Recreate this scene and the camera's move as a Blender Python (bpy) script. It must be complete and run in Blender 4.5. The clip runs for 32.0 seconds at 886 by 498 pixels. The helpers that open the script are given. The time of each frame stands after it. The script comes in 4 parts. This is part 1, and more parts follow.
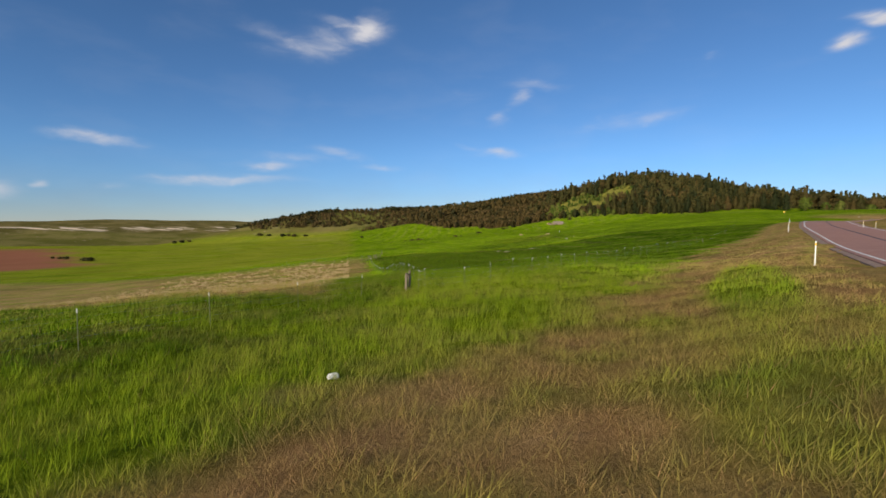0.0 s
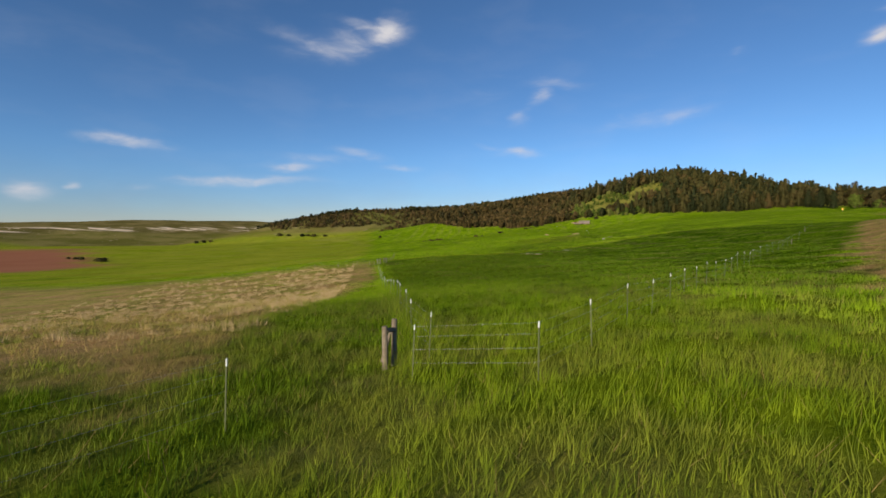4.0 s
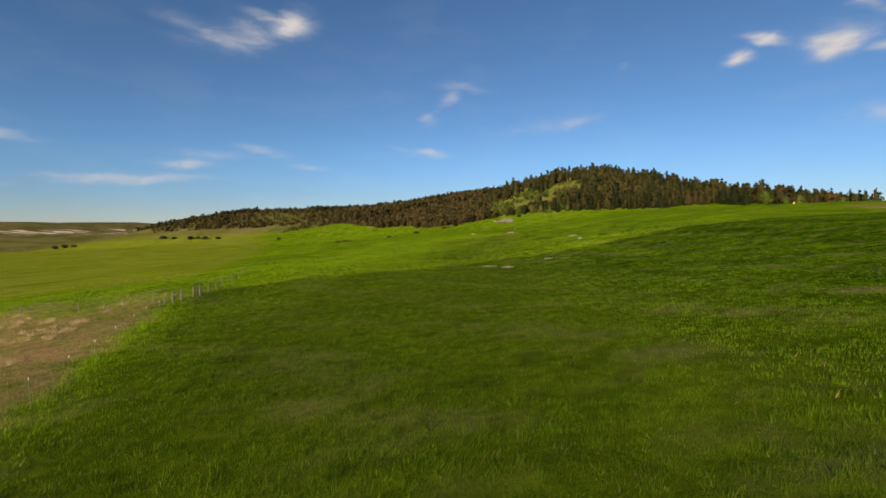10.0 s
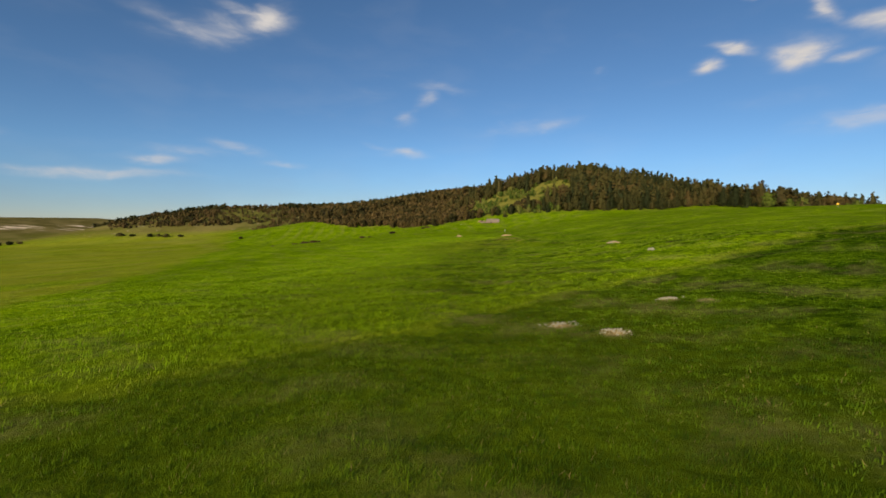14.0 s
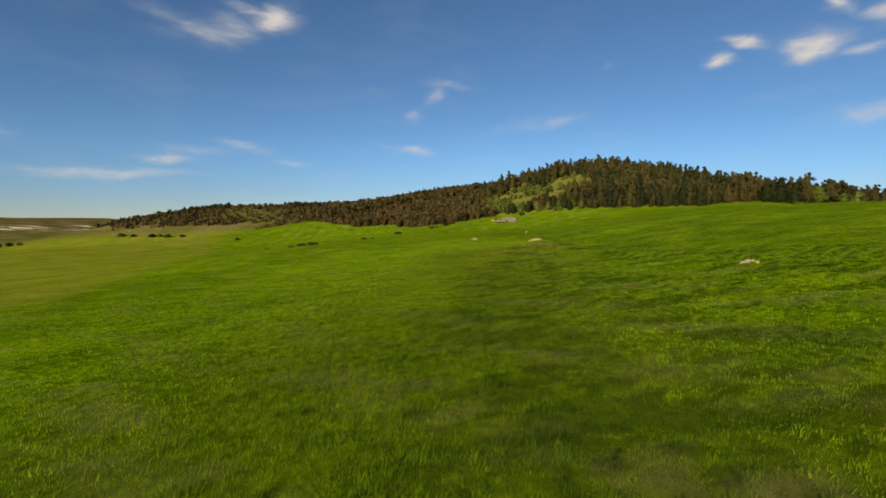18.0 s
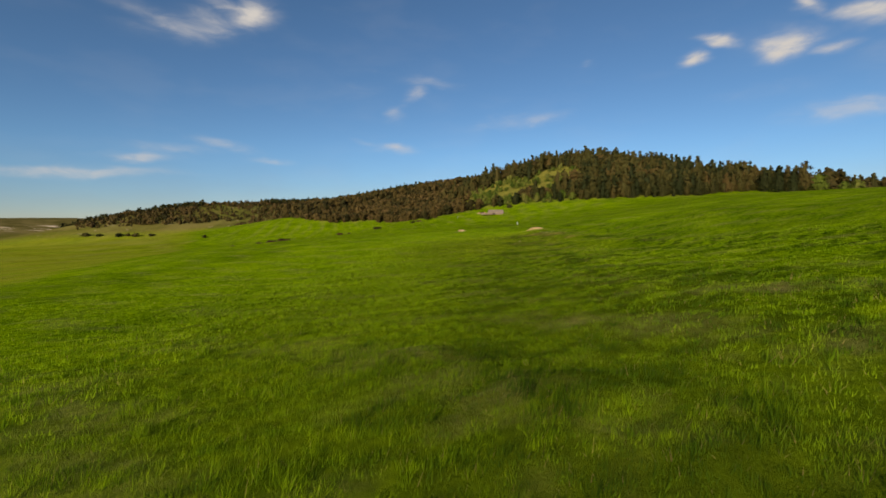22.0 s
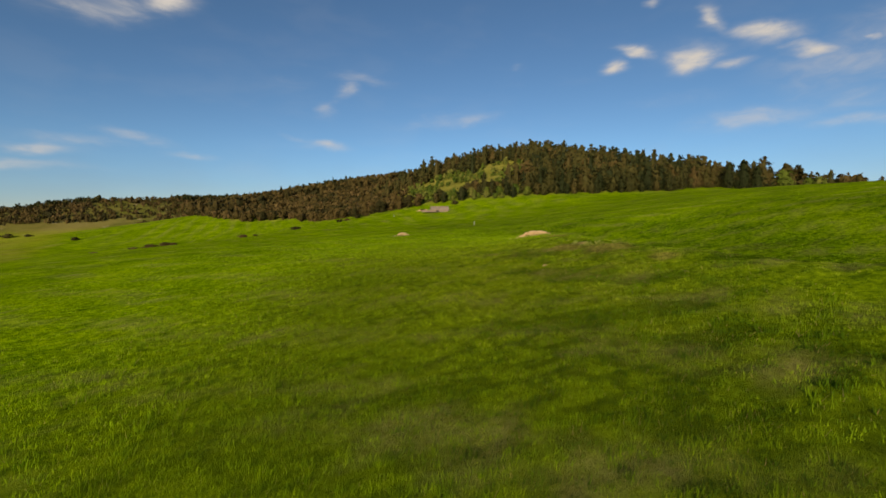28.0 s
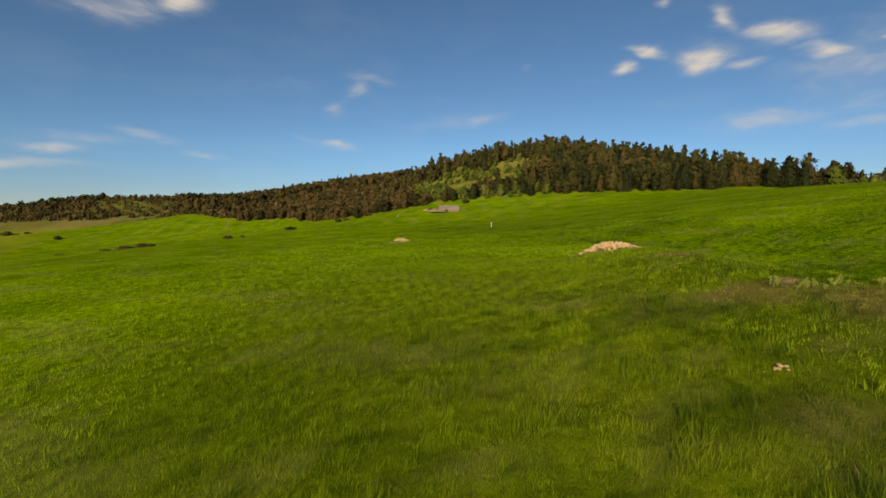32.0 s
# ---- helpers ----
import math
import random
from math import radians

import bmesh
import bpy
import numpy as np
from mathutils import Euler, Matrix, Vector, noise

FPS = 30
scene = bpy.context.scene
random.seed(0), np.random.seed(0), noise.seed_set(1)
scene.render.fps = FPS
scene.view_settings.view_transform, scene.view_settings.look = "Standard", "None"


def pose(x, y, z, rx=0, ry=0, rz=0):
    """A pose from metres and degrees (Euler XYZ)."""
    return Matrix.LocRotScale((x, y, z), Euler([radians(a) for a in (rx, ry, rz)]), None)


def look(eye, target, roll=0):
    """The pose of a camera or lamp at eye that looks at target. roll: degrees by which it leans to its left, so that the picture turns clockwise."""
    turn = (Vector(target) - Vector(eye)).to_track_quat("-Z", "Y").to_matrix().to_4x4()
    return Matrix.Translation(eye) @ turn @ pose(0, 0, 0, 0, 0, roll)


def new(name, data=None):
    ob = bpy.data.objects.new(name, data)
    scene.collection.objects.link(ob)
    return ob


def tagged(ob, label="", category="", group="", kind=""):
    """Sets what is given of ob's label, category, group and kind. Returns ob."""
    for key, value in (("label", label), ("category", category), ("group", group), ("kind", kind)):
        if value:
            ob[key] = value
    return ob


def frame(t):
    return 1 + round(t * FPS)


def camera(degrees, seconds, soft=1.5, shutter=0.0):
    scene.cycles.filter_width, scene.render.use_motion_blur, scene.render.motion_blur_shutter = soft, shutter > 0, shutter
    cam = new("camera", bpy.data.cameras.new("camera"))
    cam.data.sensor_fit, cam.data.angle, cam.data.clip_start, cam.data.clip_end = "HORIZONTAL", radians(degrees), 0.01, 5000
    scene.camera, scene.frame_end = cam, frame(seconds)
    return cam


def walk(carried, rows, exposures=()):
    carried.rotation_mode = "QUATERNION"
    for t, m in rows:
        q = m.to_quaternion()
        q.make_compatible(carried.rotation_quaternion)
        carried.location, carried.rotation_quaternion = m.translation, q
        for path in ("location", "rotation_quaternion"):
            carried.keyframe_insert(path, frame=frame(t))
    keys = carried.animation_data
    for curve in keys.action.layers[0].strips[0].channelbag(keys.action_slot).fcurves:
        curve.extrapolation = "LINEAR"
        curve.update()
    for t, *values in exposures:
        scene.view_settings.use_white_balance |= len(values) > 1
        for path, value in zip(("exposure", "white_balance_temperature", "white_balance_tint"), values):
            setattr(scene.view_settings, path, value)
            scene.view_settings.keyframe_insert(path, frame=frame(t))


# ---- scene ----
cam = camera(86.9, 32.0, soft=1.7)

# ---- the flight ----
PATH = [
    (0, (-0.03, 0.14, 3.06), (-0.51, 20.10, 2.03), 0.17),
    (0.5, (-0.07, 1.33, 3.03), (-0.55, 21.30, 1.99), 0.17),
    (1, (-0.13, 2.65, 3.01), (-0.60, 22.62, 1.97), 0.19),
    (1.5, (-0.20, 4.12, 2.97), (-0.67, 24.09, 1.93), 0.21),
    (2, (-0.29, 5.79, 2.90), (-1.10, 25.74, 1.86), 0.11),
    (2.5, (-0.40, 7.82, 2.80), (-1.64, 27.76, 1.77), 0.05),
    (3, (-0.56, 10.24, 2.74), (-1.82, 30.17, 1.71), 0.01),
    (3.5, (-0.76, 12.88, 2.73), (-2.04, 32.81, 1.70), 0.07),
    (5.5, (-0.24, 22.70, 2.51), (-1.69, 42.62, 1.48), -0.02),
    (6, (-0.47, 26.13, 2.49), (-1.79, 46.06, 1.46), -0.11),
    (6.5, (-0.78, 29.96, 2.37), (-1.49, 49.92, 1.34), -0.30),
    (7, (-1.19, 34.17, 2.19), (-1.73, 54.14, 1.17), -0.18),
    (7.5, (-1.59, 38.74, 2.01), (-1.46, 58.72, 0.99), -0.40),
    (8, (-1.99, 43.84, 1.83), (-1.10, 63.80, 0.81), -0.52),
    (8.5, (-2.18, 48.78, 1.69), (-0.91, 68.71, 0.69), -0.34),
    (9, (-2.01, 53.08, 1.61), (-0.39, 72.99, 0.61), -0.27),
    (9.5, (-1.74, 57.28, 1.54), (0.36, 77.14, 0.54), -0.26),
    (10, (-1.50, 61.54, 1.50), (0.92, 81.37, 0.49), -0.24),
    (10.5, (-1.19, 65.87, 1.46), (1.55, 85.65, 0.46), -0.09),
    (11, (-0.84, 70.33, 1.42), (2.05, 90.09, 0.42), 0.23),
    (11.5, (-0.56, 74.83, 1.29), (2.44, 94.57, 0.29), 0.44),
    (12, (-0.35, 79.08, 1.12), (2.65, 98.83, 0.14), 0.44),
    (12.5, (-0.06, 82.98, 1.13), (3.11, 102.70, 0.13), 0.39),
    (13, (0.30, 86.90, 1.27), (3.68, 106.58, 0.26), 0.31),
    (13.5, (0.62, 91.03, 1.42), (4.06, 110.71, 0.41), 0.37),
    (14, (0.88, 95.24, 1.58), (4.29, 114.92, 0.57), 0.44),
    (14.5, (1.13, 99.36, 1.79), (4.52, 119.04, 0.74), 0.37),
    (16.5, (3.27, 117.58, 2.55), (6.54, 137.28, 1.45), 0.06),
    (17, (3.92, 121.32, 2.64), (6.92, 141.07, 1.54), 0.18),
    (17.5, (4.44, 124.24, 2.71), (7.59, 143.96, 1.63), 0.32),
    (18, (4.75, 126.23, 2.80), (7.81, 145.96, 1.69), 0.11),
    (18.5, (4.92, 127.75, 2.83), (8.43, 147.41, 1.71), -0.13),
    (19, (5.15, 129.41, 2.62), (8.87, 149.02, 1.50), -0.18),
    (19.5, (5.48, 131.43, 2.19), (9.16, 151.06, 1.06), -0.11),
    (20, (5.89, 133.83, 1.71), (9.53, 153.46, 0.54), -0.01),
    (20.5, (6.34, 136.64, 1.29), (10.02, 156.26, 0.11), -0.08),
    (21, (6.83, 139.76, 0.95), (10.59, 159.37, -0.25), -0.32),
    (21.5, (7.31, 143.10, 0.66), (11.08, 162.71, -0.55), -0.32),
    (22, (7.82, 146.70, 0.38), (11.62, 166.30, -0.84), -0.37),
    (22.5, (8.41, 150.49, 0.11), (12.21, 170.09, -1.12), -0.35),
    (23, (9.03, 154.41, -0.17), (12.82, 174.01, -1.40), -0.34),
    (23.5, (9.82, 158.58, -0.33), (13.63, 178.17, -1.57), -0.22),
    (24, (10.85, 163.05, -0.35), (14.68, 182.64, -1.62), -0.32),
    (24.5, (11.89, 167.63, -0.40), (15.70, 187.22, -1.69), -0.33),
    (26.5, (15.33, 187.15, -0.55), (19.50, 206.67, -1.86), -0.07),
    (27, (15.91, 188.91, -0.17), (20.08, 208.43, -1.49), -0.09),
    (27.5, (16.54, 190.74, 0.15), (21.80, 209.99, -1.17), -0.12),
    (28, (17.16, 192.59, 0.33), (23.66, 211.46, -0.96), -0.30),
    (28.5, (17.83, 194.51, 0.42), (24.56, 213.30, -0.85), -0.07),
    (29, (18.58, 196.60, 0.49), (25.28, 215.40, -0.77), 0.12),
    (29.5, (19.41, 198.98, 0.54), (26.26, 217.73, -0.74), -0.11),
    (30, (20.31, 201.74, 0.52), (27.16, 220.49, -0.75), -0.11),
    (30.5, (21.24, 204.81, 0.43), (28.04, 223.58, -0.84), 0.10),
    (31, (22.26, 208.26, 0.29), (29.11, 227.01, -0.99), -0.00),
    (31.5, (23.42, 212.05, 0.25), (30.18, 230.83, -1.03), -0.07),
    (32, (24.57, 215.87, 0.47), (30.75, 234.85, -0.81), 0.10),
]
walk(cam, [(t, look(eye, target, roll)) for t, eye, target, roll in PATH], [(0, 0.38, 5900, 11), (3.5, 0.38, 5900, 11), (6, 0.35, 6250, 11), (14, 0.32, 6450, 9), (24, 0.25, 6750, 8), (32, 0.25, 7000, 7.5)])

# ---- light ----
SUN_FROM, SUN_UP = -146.0, 17.0  # degrees: compass bearing from +y to +x, and height
scene.view_settings.exposure = 0.0
sun = new("sun", bpy.data.lights.new("sun", "SUN"))
sun.data.energy, sun.data.angle, sun.data.color = 5.0, radians(0.53), (1.0, 0.84, 0.56)
b, e = radians(SUN_FROM), radians(SUN_UP)
sun.matrix_world = look((0, 0, 0), (-math.sin(b) * math.cos(e), -math.cos(b) * math.cos(e), -math.sin(e)))


class Nodes:
    """Short hand for node trees."""

    def __init__(self, tree):
        self.tree = tree
        tree.nodes.clear()

    def add(self, kind, **values):
        node = self.tree.nodes.new(kind)
        for key, value in values.items():
            setattr(node, key, value)
        return node

    def link(self, a, b):
        self.tree.links.new(a, b)

    def put(self, socket, value):
        if hasattr(value, "is_linked"):
            self.link(value, socket)
        else:
            socket.default_value = value

    def math(self, op, a, b=0.0, c=0.0, clamp=False):
        node = self.add("ShaderNodeMath", operation=op, use_clamp=clamp)
        for n, value in enumerate((a, b, c)):
            self.put(node.inputs[n], value)
        return node.outputs[0]

    def mix(self, f, a, b, blend="MIX"):
        node = self.add("ShaderNodeMix", data_type="RGBA", blend_type=blend)
        self.put(node.inputs[0], f)
        self.put(node.inputs[6], a if hasattr(a, "is_linked") else (*a, 1))
        self.put(node.inputs[7], b if hasattr(b, "is_linked") else (*b, 1))
        return node.outputs[2]

    def noise(self, where, scale, detail=4.0, rough=0.55, distort=0.0):
        node = self.add("ShaderNodeTexNoise")
        self.link(where, node.inputs["Vector"])
        node.inputs["Scale"].default_value, node.inputs["Detail"].default_value = scale, detail
        node.inputs["Roughness"].default_value, node.inputs["Distortion"].default_value = rough, distort
        return node.outputs["Fac"]

    def ramp(self, value, low, high, a=0.0, b=1.0):
        node = self.add("ShaderNodeMapRange", interpolation_type="SMOOTHSTEP")
        for n, v in enumerate((value, low, high, a, b)):
            self.put(node.inputs[n], v)
        return node.outputs[0]


# ---- sky: daylight with thin evening clouds ----
# bearing, height, half width, half height (degrees), tilt, strength, raggedness
CLOUDS_LEFT = [
    (-10.6, 21.7, 2.7, 1.26, 0.15, 1.00, 0.50),
    (-12.8, 22.2, 2.3, 0.62, -0.10, 0.55, 0.60),
    (-16.0, 20.0, 4.8, 1.34, 0.12, 0.60, 0.70),
    (-20.1, 20.3, 4.2, 0.99, -0.25, 0.32, 0.80),
    (-14.1, 19.6, 3.4, 0.74, 0.15, 0.40, 0.70),
    (-21.3, 6.7, 3.2, 0.57, 0.05, 0.60, 0.70),
    (-18.5, 7.6, 4.1, 0.64, 0.00, 0.36, 0.80),
    (-13.9, 8.2, 3.5, 0.66, -0.20, 0.42, 0.80),
    (-26.7, 5.0, 7.9, 0.48, 0.02, 0.52, 0.70),
    (-8.9, 6.7, 2.6, 0.38, 0.00, 0.35, 0.70),
    (-45.5, 3.1, 2.1, 0.82, -0.05, 0.60, 0.60),
    (-42.2, 3.8, 0.8, 0.37, 0.00, 0.50, 0.60),
    (-37.4, 8.3, 3.4, 0.50, -0.05, 0.62, 0.70),
    (-45.8, 16.0, 2.7, 1.81, 0.20, 0.16, 0.90),
    (-36.8, 3.9, 1.5, 0.51, 0.05, 0.30, 0.70),
]
CLOUDS_MIDDLE = [
    (9.6, 16.2, 4.2, 0.55, -0.05, 0.36, 0.90),
    (7.4, 14.8, 1.4, 0.87, 0.35, 0.50, 0.80),
    (5.6, 12.5, 1.4, 0.89, 0.30, 0.42, 0.80),
    (0.8, 14.9, 3.2, 0.86, 0.00, 0.18, 0.80),
    (5.2, 8.5, 2.7, 0.59, -0.05, 0.62, 0.60),
    (2.2, 9.2, 2.0, 0.46, -0.30, 0.30, 0.70),
    (20.7, 11.6, 4.9, 0.70, 0.08, 0.42, 0.80),
    (27.7, 17.3, 0.9, 0.29, 0.00, 0.22, 0.60),
    (4.2, 17.1, 4.0, 0.48, 0.00, 0.12, 0.80),
]
CLOUDS_RIGHT = [
    (38.6, 16.5, 1.4, 0.63, 0.10, 0.95, 0.50),
    (41.3, 17.6, 1.6, 0.56, -0.30, 0.90, 0.50),
    (46.5, 16.2, 2.3, 1.09, 0.05, 1.00, 0.50),
    (50.7, 15.4, 1.8, 0.48, 0.00, 0.60, 0.60),
    (53.0, 17.7, 2.7, 0.80, -0.12, 0.95, 0.55),
    (48.5, 19.8, 1.5, 0.91, -0.60, 0.85, 0.60),
    (56.3, 15.6, 1.9, 0.69, -0.10, 0.95, 0.50),
    (61.2, 15.6, 0.8, 0.42, 0.00, 0.70, 0.60),
    (42.6, 22.1, 0.8, 0.36, 0.00, 0.70, 0.60),
    (59.1, 13.8, 6.3, 2.32, 0.05, 0.40, 0.70),
    (61.9, 16.0, 4.2, 2.25, 0.00, 0.36, 0.70),
    (52.6, 9.9, 5.4, 0.99, 0.03, 0.48, 0.70),
    (60.9, 8.8, 4.0, 0.60, 0.05, 0.50, 0.70),
    (60.4, 10.6, 4.1, 0.99, 0.10, 0.32, 0.70),
    (44.7, 12.6, 5.9, 0.81, 0.00, 0.16, 0.90),
    (61.9, 12.3, 3.2, 0.76, 0.00, 0.32, 0.70),
]

world = bpy.data.worlds.new("sky")
scene.world = world
world.use_nodes = True
w = Nodes(world.node_tree)
sky = w.add("ShaderNodeTexSky", sky_type="NISHITA", sun_disc=False)
sky.sun_elevation, sky.sun_rotation = e, b
sky.altitude, sky.air_density, sky.dust_density, sky.ozone_density = 2600, 0.9, 0.2, 2.2
coord = w.add("ShaderNodeTexCoord").outputs["Generated"]
xyz = w.add("ShaderNodeSeparateXYZ")
w.link(coord, xyz.inputs[0])
az = w.math("MULTIPLY", w.math("ARCTAN2", xyz.outputs[0], xyz.outputs[1]), 57.2958)
el = w.math("MULTIPLY", w.math("ARCSINE", xyz.outputs[2]), 57.2958)
stretch = w.add("ShaderNodeMapping")
w.link(coord, stretch.inputs[0])
stretch.inputs["Scale"].default_value = (1, 1, 2.6)
fine = w.noise(stretch.outputs[0], 18, 5, 0.55, 0.5)
coarse = w.noise(stretch.outputs[0], 7, 4, 0.5, 0.2)
wisp = w.add("ShaderNodeTexNoise")
w.link(stretch.outputs[0], wisp.inputs["Vector"])
wisp.inputs["Scale"].default_value, wisp.inputs["Detail"].default_value, wisp.inputs["Roughness"].default_value = 9.0, 3.5, 0.55
swirl = w.add("ShaderNodeSeparateColor")
w.link(wisp.outputs["Color"], swirl.inputs[0])
az = w.math("ADD", az, w.math("MULTIPLY", w.math("SUBTRACT", swirl.outputs[0], 0.5), 5.0))
el = w.math("ADD", el, w.math("MULTIPLY", w.math("SUBTRACT", swirl.outputs[1], 0.5), 2.2))
total = None
for a0, e0, wide, high, tilt, strength, ragged in CLOUDS_LEFT + CLOUDS_MIDDLE + CLOUDS_RIGHT:
    u = w.math("SUBTRACT", az, a0)
    v = w.math("SUBTRACT", w.math("SUBTRACT", el, e0), w.math("MULTIPLY", u, tilt))
    u2 = w.math("POWER", w.math("MULTIPLY", u, 0.95 / wide), 2.0)
    v2 = w.math("POWER", w.math("MULTIPLY", v, 0.85 / high), 2.0)
    body = w.math("POWER", 2.718, w.math("MULTIPLY", w.math("ADD", u2, v2), -1.0))
    one = w.math("MULTIPLY", body, strength)
    total = one if total is None else w.math("MAXIMUM", total, one)
streak = w.ramp(fine, 0.28, 0.72, 0.62, 1.25)
total = w.math("MULTIPLY", w.ramp(w.math("MULTIPLY", total, streak), 0.03, 1.15), 1.0)
haze = w.ramp(el, 9.0, -1.0, 0.0, 1.0)
veil = w.math("MULTIPLY", w.ramp(coarse, 0.45, 0.75), 0.035)
cover = w.math("ADD", total, veil, clamp=True)
tint = w.mix(1.0, sky.outputs[0], w.mix(haze, (0.80, 0.99, 1.08), (0.74, 0.70, 0.72)), "MULTIPLY")
clear = w.add("ShaderNodeBackground")
w.link(tint, clear.inputs[0])
clear.inputs[1].default_value = 0.0795
white = w.add("ShaderNodeBackground")
white.inputs[0].default_value, white.inputs[1].default_value = (1.0, 0.93, 0.88, 1), 0.54
blend = w.add("ShaderNodeMixShader")
w.link(cover, blend.inputs[0])
w.link(clear.outputs[0], blend.inputs[1])
w.link(white.outputs[0], blend.inputs[2])
w.link(blend.outputs[0], w.add("ShaderNodeOutputWorld").inputs[0])


# ---- the lie of the land ----
# Soft hills on four grids: spacing, first x, first y, rows along x of heights
BASIN = [
    [6.8, -4.9, -1.8, 15.3, -14.1, -15.4, -44.3],
    [12.3, -7.4, 0.9, -7.2, 1.8, 109.8, -36.4],
    [-10.4, -26.3, 14.5, -6.5, -123.4, 6.7, 5.1],
    [1.8, -11.5, 8.3, 36.6, -17.1, 0.9, 16.7],
    [15.7, 7.9, -3.3, 8.3, 20.7, 11.8, 2.2],
    [-5.9, -0.5, -0.2, -10.2, -5.7, -0.3, -1.1],
    [-4.6, 2.7, 8.7, 3.1, 1.1, 2.1, 0.6],
]
RIDGES = [
    [-2.2, -3.5, 7.0, 11.3, -10.5, 39.6, 53.9],
    [2.6, -14.9, -11.6, 2.3, -19.2, -17.9, 32.3],
    [3.0, -6.2, -5.6, 9.9, 14.9, 6.9, 33.9],
    [-0.8, -2.4, -1.5, 8.7, 17.9, 21.1, 26.6],
    [-3.6, -3.4, -4.6, 4.5, 6.0, 3.1, -1.3],
    [-3.2, -2.1, -5.9, -5.4, -5.8, -6.1, -8.9],
]
SLOPES = [
    [-2.52, -3.06, -0.58, -0.41, -2.24, -0.01, -2.80, -4.51, 1.39],
    [-2.11, -0.84, -0.62, 2.82, 3.85, 4.29, 0.43, -7.43, -0.93],
    [-0.82, 3.79, -0.12, -0.68, -4.79, -8.13, 2.55, -3.09, -5.57],
    [0.29, 2.66, -3.36, 2.88, 9.61, -2.13, 6.18, 1.66, -1.66],
    [0.10, -0.97, -4.18, 3.95, 0.92, -7.27, 10.81, 1.08, 22.73],
]
SWELLS = [
    [0.15, 1.81, 0.51, -0.85, 0.18, 1.28, 0.50, 0.12, 0.47, -0.48, -1.32],
    [-0.24, 0.31, -0.32, 0.20, 0.47, 0.29, -0.52, -0.48, -0.44, -1.41, -0.75],
    [0.73, 0.05, -0.05, -0.27, -1.22, -1.06, -0.40, -0.07, -0.57, -0.42, 0.70],
    [0.09, -0.81, 0.17, -0.04, -1.05, -0.16, 1.25, 0.09, -1.46, 0.06, -1.48],
]
KNOLLS = [
    [0.12, 0.10, -0.02, -0.03, -0.00, 0.01],
    [0.11, -0.04, 0.03, 0.32, 0.05, -0.06],
    [0.10, -0.24, 0.07, 0.44, -0.15, -0.22],
    [-0.02, -0.27, 0.00, 0.14, -0.30, -0.24],
]
HILLS = [(700, -2100, -1400, BASIN), (230, -460, 0, RIDGES), (75, -75, 0, SLOPES), (24, -24, 0, SWELLS), (13, 16, 198, KNOLLS)]


def height(x, y):
    """The ground's height at arrays of places."""
    x, y = np.asarray(x, float), np.asarray(y, float)
    out = np.zeros(np.broadcast(x, y).shape)
    for size, x0, y0, rows in HILLS:
        for i, row in enumerate(rows):
            gx = np.exp(-((x - x0 - i * size) ** 2) / (2 * size * size))
            for j, amount in enumerate(row):
                if amount:
                    out += amount * gx * np.exp(-((y - y0 - j * size) ** 2) / (2 * size * size))
    return out


def waves(x, y, size, seed, layers=3):
    """Smooth random relief between about -1 and 1, made of crossing waves."""
    rng = np.random.default_rng(seed)
    out, amount = 0.0, 0.0
    for n in range(layers):
        for _ in range(5):
            a, p, s = rng.uniform(0, 6.283), rng.uniform(0, 6.283), size * 0.55**n * rng.uniform(0.7, 1.4)
            out = out + 0.6**n * np.sin((x * np.cos(a) + y * np.sin(a)) * 6.283 / s + p)
        amount += 0.6**n
    return out / (amount * 2.4)


def smooth(v, low, high):
    s = np.clip((np.asarray(v, float) - low) / (high - low), 0, 1)
    return s * s * (3 - 2 * s)


def field_edge(x):
    """Where the dark sown field ends and the pasture begins."""
    return np.interp(x, [-40, -7, 0, 13, 22, 33, 60, 120], [96, 111.8, 116.6, 125.4, 129.9, 133.8, 143, 160])


def fence_x(y):
    return -1.5 - (y - 24.6) * 0.2225


ROAD_EDGE = [(-38, -62), (-18, -33), (3, -3), (19, 21), (29, 36.2), (37, 48), (47, 63), (60, 82), (76, 104), (94, 127), (113, 147), (134, 164), (160, 178), (192, 188), (230, 193), (280, 195)]


def along(points, step):
    """Places and headings at even steps along a smooth line through points."""
    p = np.array(points, float)
    k = np.r_[0, np.cumsum(np.hypot(*np.diff(p, axis=0).T))]
    s = np.arange(0, k[-1], step)
    q = np.stack([np.interp(s, k, p[:, 0]), np.interp(s, k, p[:, 1])], 1)
    size = max(3, int(14 / step)) | 1
    padded = np.pad(q, ((size // 2, size // 2), (0, 0)), mode="reflect", reflect_type="odd")
    q = np.stack([np.convolve(padded[:, n], np.ones(size) / size, "valid") for n in (0, 1)], 1)
    d = np.gradient(q, axis=0)
    return q, d / np.linalg.norm(d, axis=1)[:, None]


ROAD_LINE, ROAD_WAY = along(ROAD_EDGE, 2.0)


def from_road(x, y):
    """Distance to the left of the road's near edge; negative on the road."""
    x, y = np.asarray(x, float).ravel(), np.asarray(y, float).ravel()
    best, side = np.full(x.shape, 1e9), np.zeros(x.shape)
    for (px, py), (dx, dy) in zip(ROAD_LINE, ROAD_WAY):
        ox, oy = x - px, y - py
        far = ox * ox + oy * oy
        near = far < best
        best = np.where(near, far, best)
        side = np.where(near, -ox * dy + oy * dx, side)
    return np.where(best < 400, side, np.where(side > 0, 1, -1) * np.sqrt(best))


